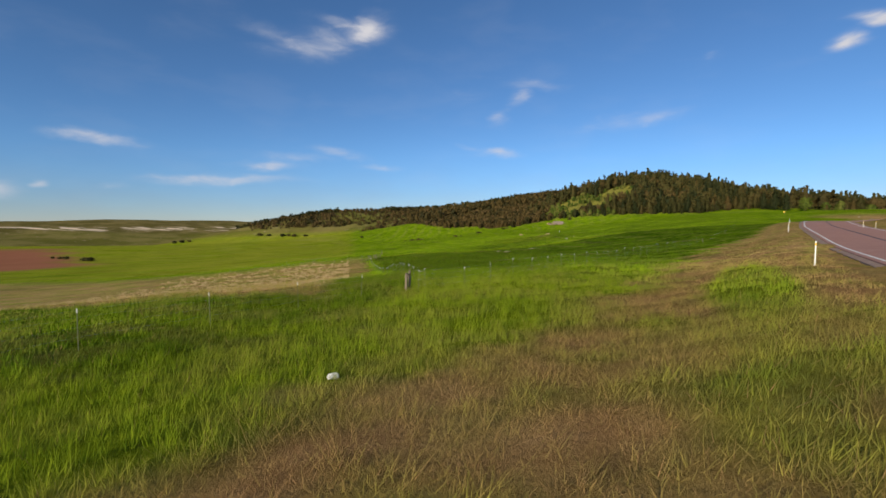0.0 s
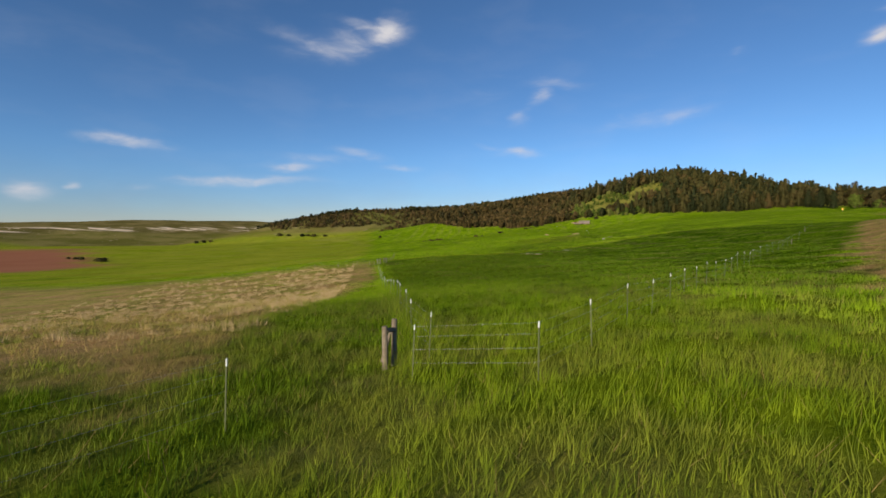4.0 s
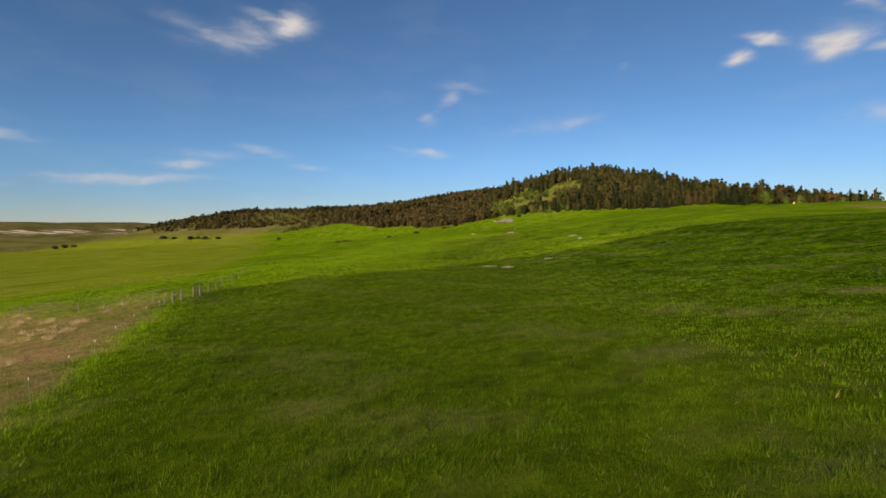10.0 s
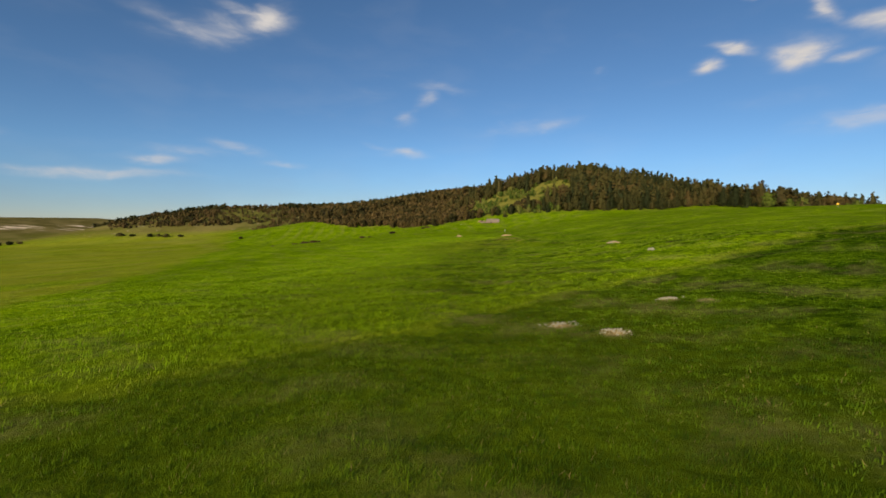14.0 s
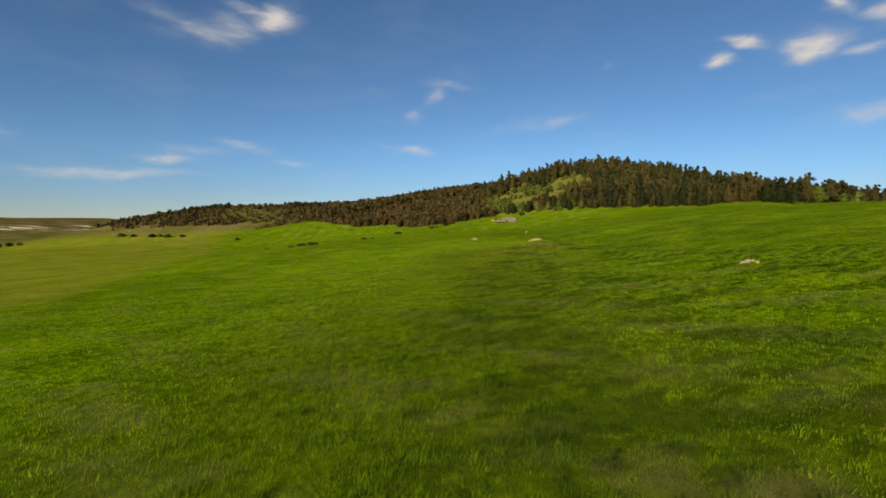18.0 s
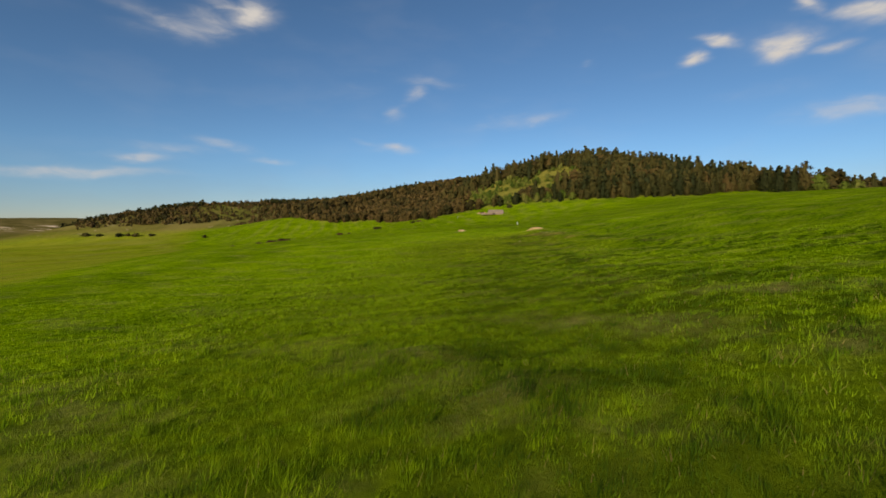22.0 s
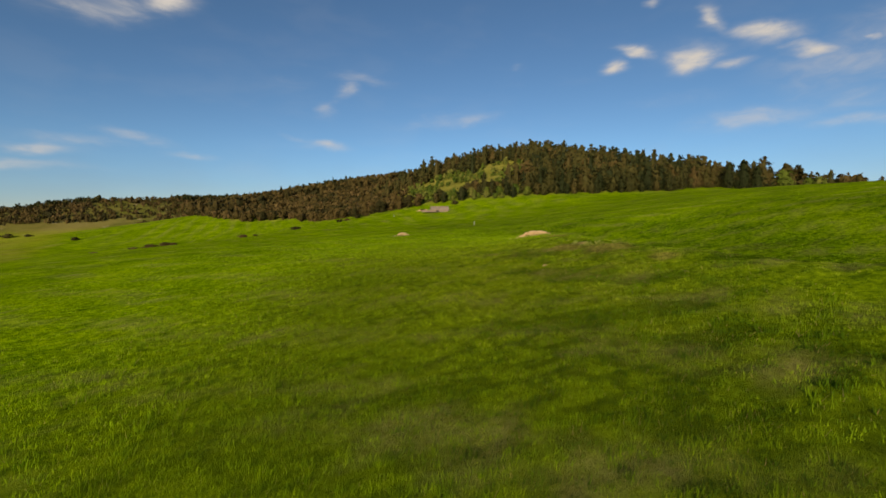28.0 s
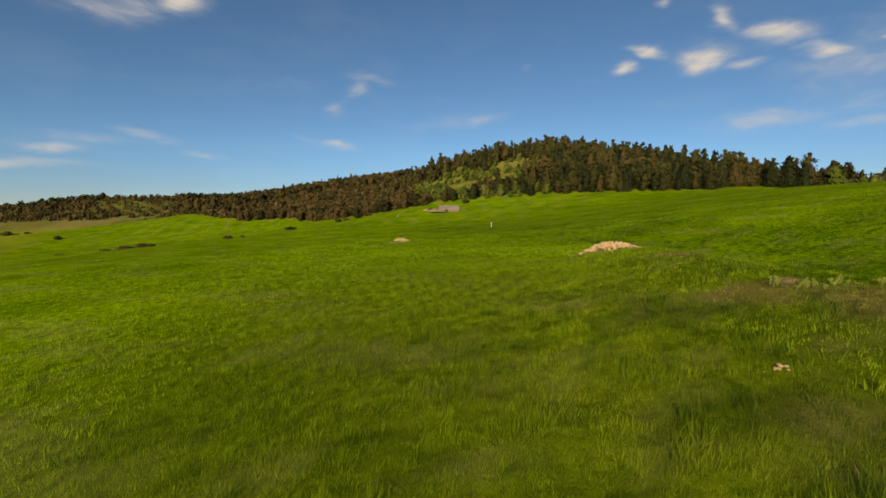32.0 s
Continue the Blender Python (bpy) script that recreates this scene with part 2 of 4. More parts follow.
def road_height(x, y):
    """Height of the road's crown beside each place."""
    mid = ROAD_LINE + 3.8 * np.stack([ROAD_WAY[:, 1], -ROAD_WAY[:, 0]], 1)
    level = np.convolve(np.pad(height(mid[:, 0], mid[:, 1]), 4, mode="edge"), np.ones(9) / 9, "valid")
    x, y = np.asarray(x, float).ravel(), np.asarray(y, float).ravel()
    best, out = np.full(x.shape, 1e9), np.zeros(x.shape)
    for (px, py), z in zip(mid, level):
        far = (x - px) ** 2 + (y - py) ** 2
        near = far < best
        best, out = np.where(near, far, best), np.where(near, z, out)
    return out


def hummocks(x, y):
    """Tussocky unevenness: strongest on the slope that falls away to the east, weak in the sown field."""
    lane = np.interp(y, [0, 110, 124, 163, 190, 216, 250, 300], [4, -1, 2, 7, 13, 24, 34, 40])
    rough = 0.35 + 0.65 * smooth(x - lane, -6, 8)
    sown = (1 - smooth(y - field_edge(x), -3, 1)) * smooth(y, 30, 50)
    patchy = 0.45 + 0.55 * smooth(waves(x, y, 26.0, 92), -0.35, 0.35)
    lump = smooth(waves(x * 0.62, y, 1.9, 91, 2), 0.02, 0.62)
    broad = smooth(waves(x * 0.5, y, 6.5, 93, 2), 0.1, 0.7)
    fade = smooth(x, -40, -25) * smooth(x, 80, 60) * smooth(y, 290, 265)
    fade = fade * (1 - 0.85 * smooth(y + 0.3 * x, 238, 256))
    return fade * rough * (1 - 0.6 * sown) * (0.16 * patchy * lump + 0.16 * broad)


def mound_brow(y):
    return np.interp(y, [190, 212, 222, 232, 246, 262, 280], [56, 49.5, 46.8, 46.6, 51.5, 57, 62])


def shaded_tussocks(x, y):
    """Dark rank clumps with their shade, both put into the colour, 0 to 1."""
    lane = np.interp(y, [0, 110, 124, 163, 190, 216, 250, 300], [6, 1, 5, 9, 14, 24, 36, 44])
    rough = 0.25 + 0.75 * smooth(x - lane, -5, 6)
    patchy = smooth(waves(x * 0.6, y, 24.0, 92), -0.45, 0.35)
    small = smooth(waves(x * 0.55, y, 1.35, 95, 2) + 0.22 * (rough * patchy - 0.5), 0.26, 0.44)
    large = smooth(waves(x * 0.45, y, 5.5, 96, 2) + 0.2 * (rough - 0.5), 0.40, 0.58)
    return np.clip(small * (0.15 + 0.85 * rough * patchy) + 0.65 * large * rough, 0, 1) * (0.6 - 0.3 * smooth(y, 30, 50) + 0.7 * smooth(y, 95, 125)) * (1 - 0.75 * smooth(y + x * 0.2, 236, 262)) * (1 - smooth(x, 55, 75)) * smooth(x, -60, -20)


def land(x, y, shape=True):
    """Height of the ground with its road bench and small unevenness."""
    z = height(x, y)
    x, y = np.asarray(x, float), np.asarray(y, float)
    near = np.exp(-(((x - 20) / 150) ** 2 + ((y - 120) / 220) ** 2))
    z = z + near * (0.10 * waves(x, y, 9.0, 3) + 0.18 * waves(x, y, 31.0, 4))
    spot = (x > -70) & (x < 310) & (y > -75) & (y < 215) & (x > -30 + 0.3 * y)
    if spot.any():
        d = from_road(x[spot], y[spot])
        beside = smooth(d, 7.0, 1.5) * smooth(d, -16.0, -10.0)
        z[spot] += beside * (road_height(x[spot], y[spot]) - 0.12 - z[spot])
    far = smooth(np.hypot(x, y), 900, 1700)
    z = z - 2.8 * np.exp(-(((x - 176) / 32) ** 2 + ((y - 264) / 32) ** 2))
    # a mound with a rounded brow, and the dell behind it
    brow = mound_brow(y)
    behind = np.exp(-(((y - 228) / 26) ** 4))
    z = z + behind * (0.8 * np.exp(-(((x - brow + 2.2) / 4.8) ** 2)) - 2.3 * smooth(x - brow, -0.5, 6.5) * (1 - smooth(x - brow, 14, 44)))
    z = z + 11 * np.exp(-(((x + 290) / 150) ** 2 + ((y - 1330) / 95) ** 2))
    close = (x > -40) & (x < 80) & (y > -10) & (y < 290)
    if close.any():
        z[close] += hummocks(x[close], y[close])
    return z + far * 8 * waves(x, y, 260.0, 7, 4) * smooth(-x, 200, 900)


def zones(x, y):
    """How dry, how dark with crop and painted shade, how bare; how red, how much scarp rock, how yellow the ground is.
    """
    x, y = np.asarray(x, float), np.asarray(y, float)
    j = waves(x, y, 7.0, 11) * 1.2 + waves(x, y, 2.2, 12) * 0.5
    big = waves(x, y, 45.0, 13)
    # ditch beside the road
    edge = np.interp(y, [-60, 0, 5.6, 8.4, 11.7, 17.5, 35, 60, 114, 180], [-60, -9, -3.5, -1.2, 1.3, 6.2, 16, 33, 76, 150])
    ditch = smooth(x + 1.5 * j - edge, -1.6, 2.2)
    patch = np.exp(-(((x - 10.5 - 0.55 * (y - 17)) / 1.8) ** 2 + ((y - 17) / 7.5) ** 2) * 1.2)
    ditch = ditch * (1 - 0.9 * smooth(patch, 0.25, 0.6)) * (1 - 0.75 * smooth(x - edge, 20, 40)) * (1 - smooth(y, 190, 215))
    # stubble strip beyond the fence
    lane = smooth(fence_x(y) - np.interp(y, [42, 84], [4.8, 0.6]) - x + j, -1.0, 1.4)
    strip = lane * smooth(y + 0.14 * (x + 24) + 1.5 * j, 24, 28) * (1 - smooth(y + 0.1 * x + 6 * j, 92, 112))
    strip = strip * np.clip(0.66 + 0.34 * waves(x, y, 6.0, 21) + 0.3 * waves(x, y, 1.9, 22), 0, 1)
    dry = np.clip(np.maximum(ditch * (0.84 + 0.38 * waves(x, y, 3.5, 29)) * (1 - 0.5 * np.exp(-(((x - 7) / 4) ** 2 + ((y - 8) / 5) ** 2))), strip), 0, 1)
    dry = np.maximum(dry, 0.2 * (1 - smooth(y, 22, 60)) * smooth(waves(x, y, 4.0, 23) + 0.4 * j, -0.5, 0.6))
    # worn ground round the mound and beside the track
    mound = np.exp(-(((x - 36) / 14) ** 2 + ((y - 222) / 20) ** 2))
    dry = np.maximum(dry, 0.06 * mound * smooth(waves(x, y, 8.0, 31) + 0.5 * j, -0.2, 0.8))
    for bx, by, r in ((43.4, 225.8, 2.4), (41.6, 229.0, 1.6), (43.8, 219.8, 1.3), (46.5, 238.0, 1.8)):
        dry = np.maximum(dry, 0.36 * smooth(np.exp(-((x - bx) ** 2 + (y - by) ** 2) / (r * r)) + 0.18 * j, 0.2, 0.8))
    # worn pale track across the pasture
    track = y - np.interp(x, [-160, -94, -76, -62, -50, -40], [226, 262, 273, 288, 300, 312])
    worn = (np.exp(-((track + 0.9) ** 2) / 0.9) + 0.8 * np.exp(-((track - 2.2) ** 2) / 1.2)) * smooth(x, -170, -130) * (1 - smooth(x, -60, -44)) * np.clip(0.55 + 0.8 * waves(x, y, 13.0, 45), 0, 1)
    dry = np.maximum(dry, 0.85 * worn)
    # dark crop
    line = y - field_edge(x) - 0.7 * j
    soft = 0.6 + 3.0 * smooth(x, 8, 40)
    crop = (1 - smooth(line / soft, -1, 1)) * (0.5 * smooth(y - 0.2 * x + 3 * j, 27, 37) + 0.5 * smooth(y + 5 * big, 42, 66)) * smooth(x - fence_x(y), 0.0, 2.5) * smooth(edge - x + 2 * j, -3, 1)
    crop = np.maximum(crop, 0.15 * smooth(x - 62 - 0.1 * (y - 240) + 5 * j, 0, 14) * smooth(y, 190, 230) * (1 - smooth(y, 330, 380)))
    crop = np.maximum(crop, 0.85 * (1 - smooth(line / soft, -1, 1)) * smooth(x + 0.5 * j, 0.5, 3.5) * smooth(y + j, 34, 38) * smooth(edge - x + 2 * j, -3, 1))
    rank = np.exp(-(((x + 10.5) / 6.5) ** 2 + ((y - 12.8) / 4.0) ** 2)) * (0.75 + 0.5 * j)
    crop = np.maximum(crop, smooth(rank, 0.2, 0.6))
    crop = np.maximum(crop, 0.75 * smooth(j - 2.0 - x, 0, 2) * smooth(y + 2 * j, 13, 18) * (1 - smooth(y, 36, 46)) * (1 - strip))
    # darker sward on the slope falling away east: grazing-sun shade put into the colour
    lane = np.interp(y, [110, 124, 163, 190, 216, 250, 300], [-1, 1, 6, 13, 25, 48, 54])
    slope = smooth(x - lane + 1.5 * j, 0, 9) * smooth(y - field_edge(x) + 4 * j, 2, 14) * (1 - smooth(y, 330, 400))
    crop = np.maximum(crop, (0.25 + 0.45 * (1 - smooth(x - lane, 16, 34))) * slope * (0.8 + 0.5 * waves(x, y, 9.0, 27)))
    # the dell behind the mound is painted darker as shaded, its brow stays pale
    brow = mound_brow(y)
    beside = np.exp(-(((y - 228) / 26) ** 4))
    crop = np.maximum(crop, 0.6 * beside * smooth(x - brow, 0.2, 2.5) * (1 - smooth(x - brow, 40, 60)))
    # dark rank clumps, shade put into their colour, thickest where the ground is rough
    crop = np.maximum(crop, 0) + 1.1 * shaded_tussocks(x, y)
    weeds = np.exp(-(((x - 4.4) / 2.2) ** 2 + ((y - 6.2) / 2.6) ** 2)) * (0.8 + 0.5 * j)
    crop = np.maximum(crop, 0.9 * smooth(weeds, 0.25, 0.7))
    dry = dry * (1 - 0.55 * smooth(weeds, 0.25, 0.7))
    # a pale unsown strip along the field's edge
    seam = np.exp(-((line / 1.1) ** 2)) * smooth(x, -30, -12) * (1 - smooth(x, 60, 90))
    crop = crop * (1 - 0.8 * np.exp(-(((line - 0.8) / 1.0) ** 2)) * smooth(x, -30, -12))
    bare = np.zeros(x.shape)
    for bx, by, r in ((11.0, 118.1, 0.5), (12.9, 115.9, 0.5), (20.3, 122.2, 0.45), (21.8, 120.6, 0.45), (42.5, 168.4, 0.3), (48.5, 247.4, 1.9), (40.5, 287, 1.6), (43.4, 229.2, 0.4)):
        bare = np.maximum(bare, 1.15 * np.exp(-((x - bx) ** 2 + (y - by) ** 2) / (r * r)) + 0.12 * j)
    far = np.hypot(x, y)
    red = smooth(-x - 190 + 12 * j, 0, 18) * smooth(y + 0.25 * x, 140, 160) * (1 - smooth(y + 1.05 * x + 14 * big, 28, 52)) * (1 - smooth(far, 560, 640))
    scarp = smooth(far, 1850, 2030) * smooth(-x, 500, 800)
    scarp = np.maximum(scarp, 0.85 * smooth(y + 0.1 * x, 1010, 1060) * (1 - smooth(y, 1640, 1740)) * smooth(-x, -150, -40))
    yellow = smooth(fence_x(y) - x + 3 * j, 0, 8) * smooth(y, 110, 140) * (1 - 0.3 * smooth(far, 900, 1500)) * (0.85 + 0.6 * waves(x * 0.3, y, 30.0, 41))
    # yellow on the mound up to its brow paints the sun on it
    yellow = np.maximum(yellow, 0.45 * mound * (1 - smooth(x - brow, -1, 1)))
    yellow = np.maximum(yellow, 0.55 * seam)
    yellow = np.maximum(yellow, 0.35 * (1 - smooth(y, 22, 36)) * smooth(x, -30, -15))
    bare = np.maximum(bare, 0.3 * strip)
    # litter under the woods and on the ridge
    under = smooth(y - np.interp(x, [-60, -17, 25, 52, 62, 75, 98, 121, 140, 162, 186, 214, 245, 280, 330], [700, 600, 583, 505, 470, 452, 440, 417, 402, 382, 364, 377, 388, 392, 398]), 4, 14) * smooth(x, -80, -50) * (1 - smooth(x, 330, 380))
    dry = np.maximum(dry, 0.5 * under)
    return np.stack([dry, crop, np.clip(bare, 0, 1)], -1), np.stack([red, scarp, np.clip(yellow, 0, 1)], -1)


LANE = [(0, -6), (-0.5, 22), (-2, 46), (0, 86), (4, 124), (10, 163), (16, 190), (25, 216), (36, 250)]


def from_lane(x, y):
    """Distance from the middle of the tall grass."""
    best = np.full(x.shape, 1e9)
    for (ax, ay), (bx, by) in zip(LANE, LANE[1:]):
        lx, ly = bx - ax, by - ay
        t = np.clip(((x - ax) * lx + (y - ay) * ly) / (lx * lx + ly * ly), 0, 1)
        best = np.minimum(best, (x - ax - t * lx) ** 2 + (y - ay - t * ly) ** 2)
    return np.sqrt(best)


def floats(mesh, name, values):
    a = mesh.attributes.new(name, "FLOAT_VECTOR", "POINT")
    a.data.foreach_set("vector", np.asarray(values, np.float32).ravel())


def mesh_of(name, verts, faces, material, smooth_faces=False):
    """A mesh from arrays: faces all have the same number of corners."""
    verts, faces = np.asarray(verts, np.float32), np.asarray(faces, np.int32)
    me = bpy.data.meshes.new(name)
    me.vertices.add(len(verts))
    me.vertices.foreach_set("co", verts.ravel())
    me.loops.add(faces.size)
    me.loops.foreach_set("vertex_index", faces.ravel())
    me.polygons.add(len(faces))
    me.polygons.foreach_set("loop_start", np.arange(0, faces.size, faces.shape[1], dtype=np.int32))
    me.polygons.foreach_set("use_smooth", np.full(len(faces), smooth_faces))
    me.update(calc_edges=True)
    me.materials.append(material)
    return me


# ---- materials ----
def material(name):
    m = bpy.data.materials.new(name)
    m.use_nodes = True
    n = Nodes(m.node_tree)
    n.bsdf = n.add("ShaderNodeBsdfPrincipled")
    n.out = n.add("ShaderNodeOutputMaterial")
    n.link(n.bsdf.outputs[0], n.out.inputs[0])
    n.where = n.add("ShaderNodeNewGeometry")
    n.pos = n.where.outputs["Position"]
    n.bsdf.inputs["Roughness"].default_value = 0.85
    n.bsdf.inputs["Specular IOR Level"].default_value = 0.25
    return m, n


def bump(n, value, strength, distance):
    node = n.add("ShaderNodeBump")
    node.inputs["Strength"].default_value, node.inputs["Distance"].default_value = strength, distance
    n.link(value, node.inputs["Height"])
    n.link(node.outputs[0], n.bsdf.inputs["Normal"])


def plain(name, color, color2, scale=8.0, rough=0.8, relief=0.0, metal=0.0):
    """A two-toned surface with grain at two sizes."""
    m, n = material(name)
    obj = n.add("ShaderNodeTexCoord").outputs["Object"]
    f = n.math("ADD", n.math("MULTIPLY", n.noise(obj, scale, 6, 0.6), 0.6), n.math("MULTIPLY", n.noise(obj, scale * 0.17, 3), 0.4))
    n.link(n.mix(n.ramp(f, 0.3, 0.7), color, color2), n.bsdf.inputs[0])
    n.bsdf.inputs["Roughness"].default_value, n.bsdf.inputs["Metallic"].default_value = rough, metal
    if relief:
        bump(n, f, 0.6, relief)
    return m


GREEN_A, GREEN_B = (0.068, 0.145, 0.002), (0.305, 0.425, 0.004)
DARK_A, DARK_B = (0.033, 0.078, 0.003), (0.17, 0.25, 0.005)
DRY_A, DRY_B = (0.21, 0.12, 0.048), (0.49, 0.30, 0.13)
YELLOW = (0.33, 0.32, 0.025)


def turf_color(n, grain, broad, fresh=1.0):
    """Meadow colours by zone; fresh scales their brightness, higher for far sunlit blades."""
    tone = lambda c: tuple(v * fresh for v in c)
    z = n.add("ShaderNodeAttribute", attribute_name="zone")
    z2 = n.add("ShaderNodeAttribute", attribute_name="zone2")
    s, s2 = n.add("ShaderNodeSeparateXYZ"), n.add("ShaderNodeSeparateXYZ")
    n.link(z.outputs["Vector"], s.inputs[0])
    n.link(z2.outputs["Vector"], s2.inputs[0])
    c = n.mix(grain, tone(GREEN_A), tone(GREEN_B))
    c = n.mix(n.math("MULTIPLY", s2.outputs[2], 0.75), c, tone(YELLOW))
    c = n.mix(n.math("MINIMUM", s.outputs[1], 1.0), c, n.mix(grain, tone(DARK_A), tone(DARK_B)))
    # thickest clumps go darker and bluer still, shade put into the colour
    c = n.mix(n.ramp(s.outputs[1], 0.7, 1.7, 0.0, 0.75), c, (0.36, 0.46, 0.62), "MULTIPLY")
    c = n.mix(s.outputs[0], c, n.mix(grain, tone(DRY_A), tone(DRY_B)))
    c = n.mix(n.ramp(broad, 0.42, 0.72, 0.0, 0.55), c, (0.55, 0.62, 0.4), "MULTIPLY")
    # rank dark clumps between the fresh grass, their shade put into the colour
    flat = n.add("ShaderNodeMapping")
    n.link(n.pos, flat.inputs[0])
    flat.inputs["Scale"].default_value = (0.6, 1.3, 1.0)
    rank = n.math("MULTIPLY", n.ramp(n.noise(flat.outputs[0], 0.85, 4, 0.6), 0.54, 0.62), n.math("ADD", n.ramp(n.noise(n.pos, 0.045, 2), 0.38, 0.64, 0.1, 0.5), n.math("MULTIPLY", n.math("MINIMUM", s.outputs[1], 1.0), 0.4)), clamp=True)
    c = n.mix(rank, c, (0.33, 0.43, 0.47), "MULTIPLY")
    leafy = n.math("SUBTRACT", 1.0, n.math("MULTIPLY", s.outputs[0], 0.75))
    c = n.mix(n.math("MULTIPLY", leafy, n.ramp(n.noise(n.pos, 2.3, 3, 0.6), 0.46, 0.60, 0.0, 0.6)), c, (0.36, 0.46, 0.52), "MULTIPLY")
    return c, s, s2


ground_mat, n = material("meadow_ground")
grain = n.math("ADD", n.math("MULTIPLY", n.noise(n.pos, 2.2, 8, 0.7), 0.65), n.math("MULTIPLY", n.noise(n.pos, 0.13, 4), 0.35))
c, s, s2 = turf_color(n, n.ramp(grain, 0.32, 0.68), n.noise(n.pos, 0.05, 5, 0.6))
under = n.add("ShaderNodeAttribute", attribute_name="shaded_thatch")
# ground under the near blades, with the shade at their roots painted in
c = n.mix(n.math("MULTIPLY", under.outputs["Fac"], 0.65), c, n.mix(s.outputs[0], n.mix(n.noise(n.pos, 1.4, 6), (0.05, 0.075, 0.004), (0.13, 0.16, 0.008)), n.mix(n.noise(n.pos, 1.4, 6), (0.10, 0.055, 0.022), (0.32, 0.19, 0.08))))
soil = n.mix(n.ramp(n.noise(n.pos, 3.0, 8, 0.7), 0.35, 0.65), (0.34, 0.22, 0.10), (0.60, 0.42, 0.21))
c = n.mix(s.outputs[2], c, soil)
c = n.mix(s2.outputs[0], c, n.mix(n.noise(n.pos, 0.02, 5), (0.26, 0.10, 0.055), (0.36, 0.16, 0.09)))
# olive scarp with pale rock breaking out below its rim, slanting down to the east
at = n.add("ShaderNodeSeparateXYZ")
n.link(n.pos, at.inputs[0])
along_rim = n.math("ADD", n.math("MULTIPLY", at.outputs[0], 0.0105), n.math("ADD", n.math("MULTIPLY", at.outputs[1], 0.006), n.math("MULTIPLY", at.outputs[2], 0.11)))
slant = n.add("ShaderNodeCombineXYZ")
n.link(along_rim, slant.inputs[0])
n.link(n.math("MULTIPLY", at.outputs[2], 0.05), slant.inputs[1])
rim = n.math("MULTIPLY", n.ramp(at.outputs[2], -27.0, -20.0), n.ramp(at.outputs[2], -6.0, -11.0))
pale = n.math("MULTIPLY", n.math("MULTIPLY", n.ramp(n.noise(slant.outputs[0], 1.5, 4, 0.6, 0.4), 0.52, 0.56), rim), n.ramp(s2.outputs[1], 0.9, 0.98))
crag = n.math("MULTIPLY", n.ramp(n.noise(n.pos, 0.05, 4, 0.6, 0.5), 0.64, 0.68), s2.outputs[1])
c = n.mix(n.math("MULTIPLY", s2.outputs[1], 0.9), c, n.mix(n.ramp(n.noise(n.pos, 0.012, 5), 0.35, 0.65), (0.10, 0.078, 0.028), (0.20, 0.15, 0.065)))
c = n.mix(n.math("MULTIPLY", crag, n.ramp(at.outputs[1], 1640.0, 1600.0, 0.0, 0.8)), c, (0.42, 0.33, 0.22))
c = n.mix(pale, c, (0.78, 0.62, 0.46))
n.link(c, n.bsdf.inputs[0])
n.bsdf.inputs["Roughness"].default_value = 0.95
n.bsdf.inputs["Specular IOR Level"].default_value = 0.0
bump(n, n.math("ADD", n.noise(n.pos, 9.0, 6, 0.75), n.math("MULTIPLY", n.noise(n.pos, 0.5, 3, 0.5), 2.0)), 0.8, 0.12)

def blades(name, fresh, vary=0.75):
    m, n = material(name)
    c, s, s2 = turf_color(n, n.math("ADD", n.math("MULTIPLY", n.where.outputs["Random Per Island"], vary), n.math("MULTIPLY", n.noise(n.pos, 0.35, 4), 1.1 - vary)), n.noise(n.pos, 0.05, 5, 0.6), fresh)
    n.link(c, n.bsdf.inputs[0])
    n.bsdf.inputs["Roughness"].default_value = 0.7
    n.bsdf.inputs["Specular IOR Level"].default_value = 0.06
    shine = n.add("ShaderNodeBsdfTranslucent")
    n.link(c, shine.inputs[0])
    both = n.add("ShaderNodeMixShader")
    both.inputs[0].default_value = 0.35
    n.link(n.bsdf.outputs[0], both.inputs[1])
    n.link(shine.outputs[0], both.inputs[2])
    n.link(both.outputs[0], n.out.inputs[0])
    return m


# far blades get a brighter copy, their sunlit tips put into the colour
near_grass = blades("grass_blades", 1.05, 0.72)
far_grass = blades("sunlit_grass_tops", 1.28, 0.35)

asphalt = plain("red_asphalt", (0.30, 0.15, 0.11), (0.40, 0.215, 0.165), 5.0, 0.85, 0.01)
paint = plain("road_paint", (0.62, 0.60, 0.55), (0.78, 0.76, 0.70), 9.0, 0.6)
tar = plain("tar_seam", (0.03, 0.024, 0.022), (0.07, 0.05, 0.045), 6.0, 0.6)
gravel_mat = plain("shoulder_gravel", (0.20, 0.12, 0.09), (0.36, 0.26, 0.20), 14.0, 0.95, 0.02)


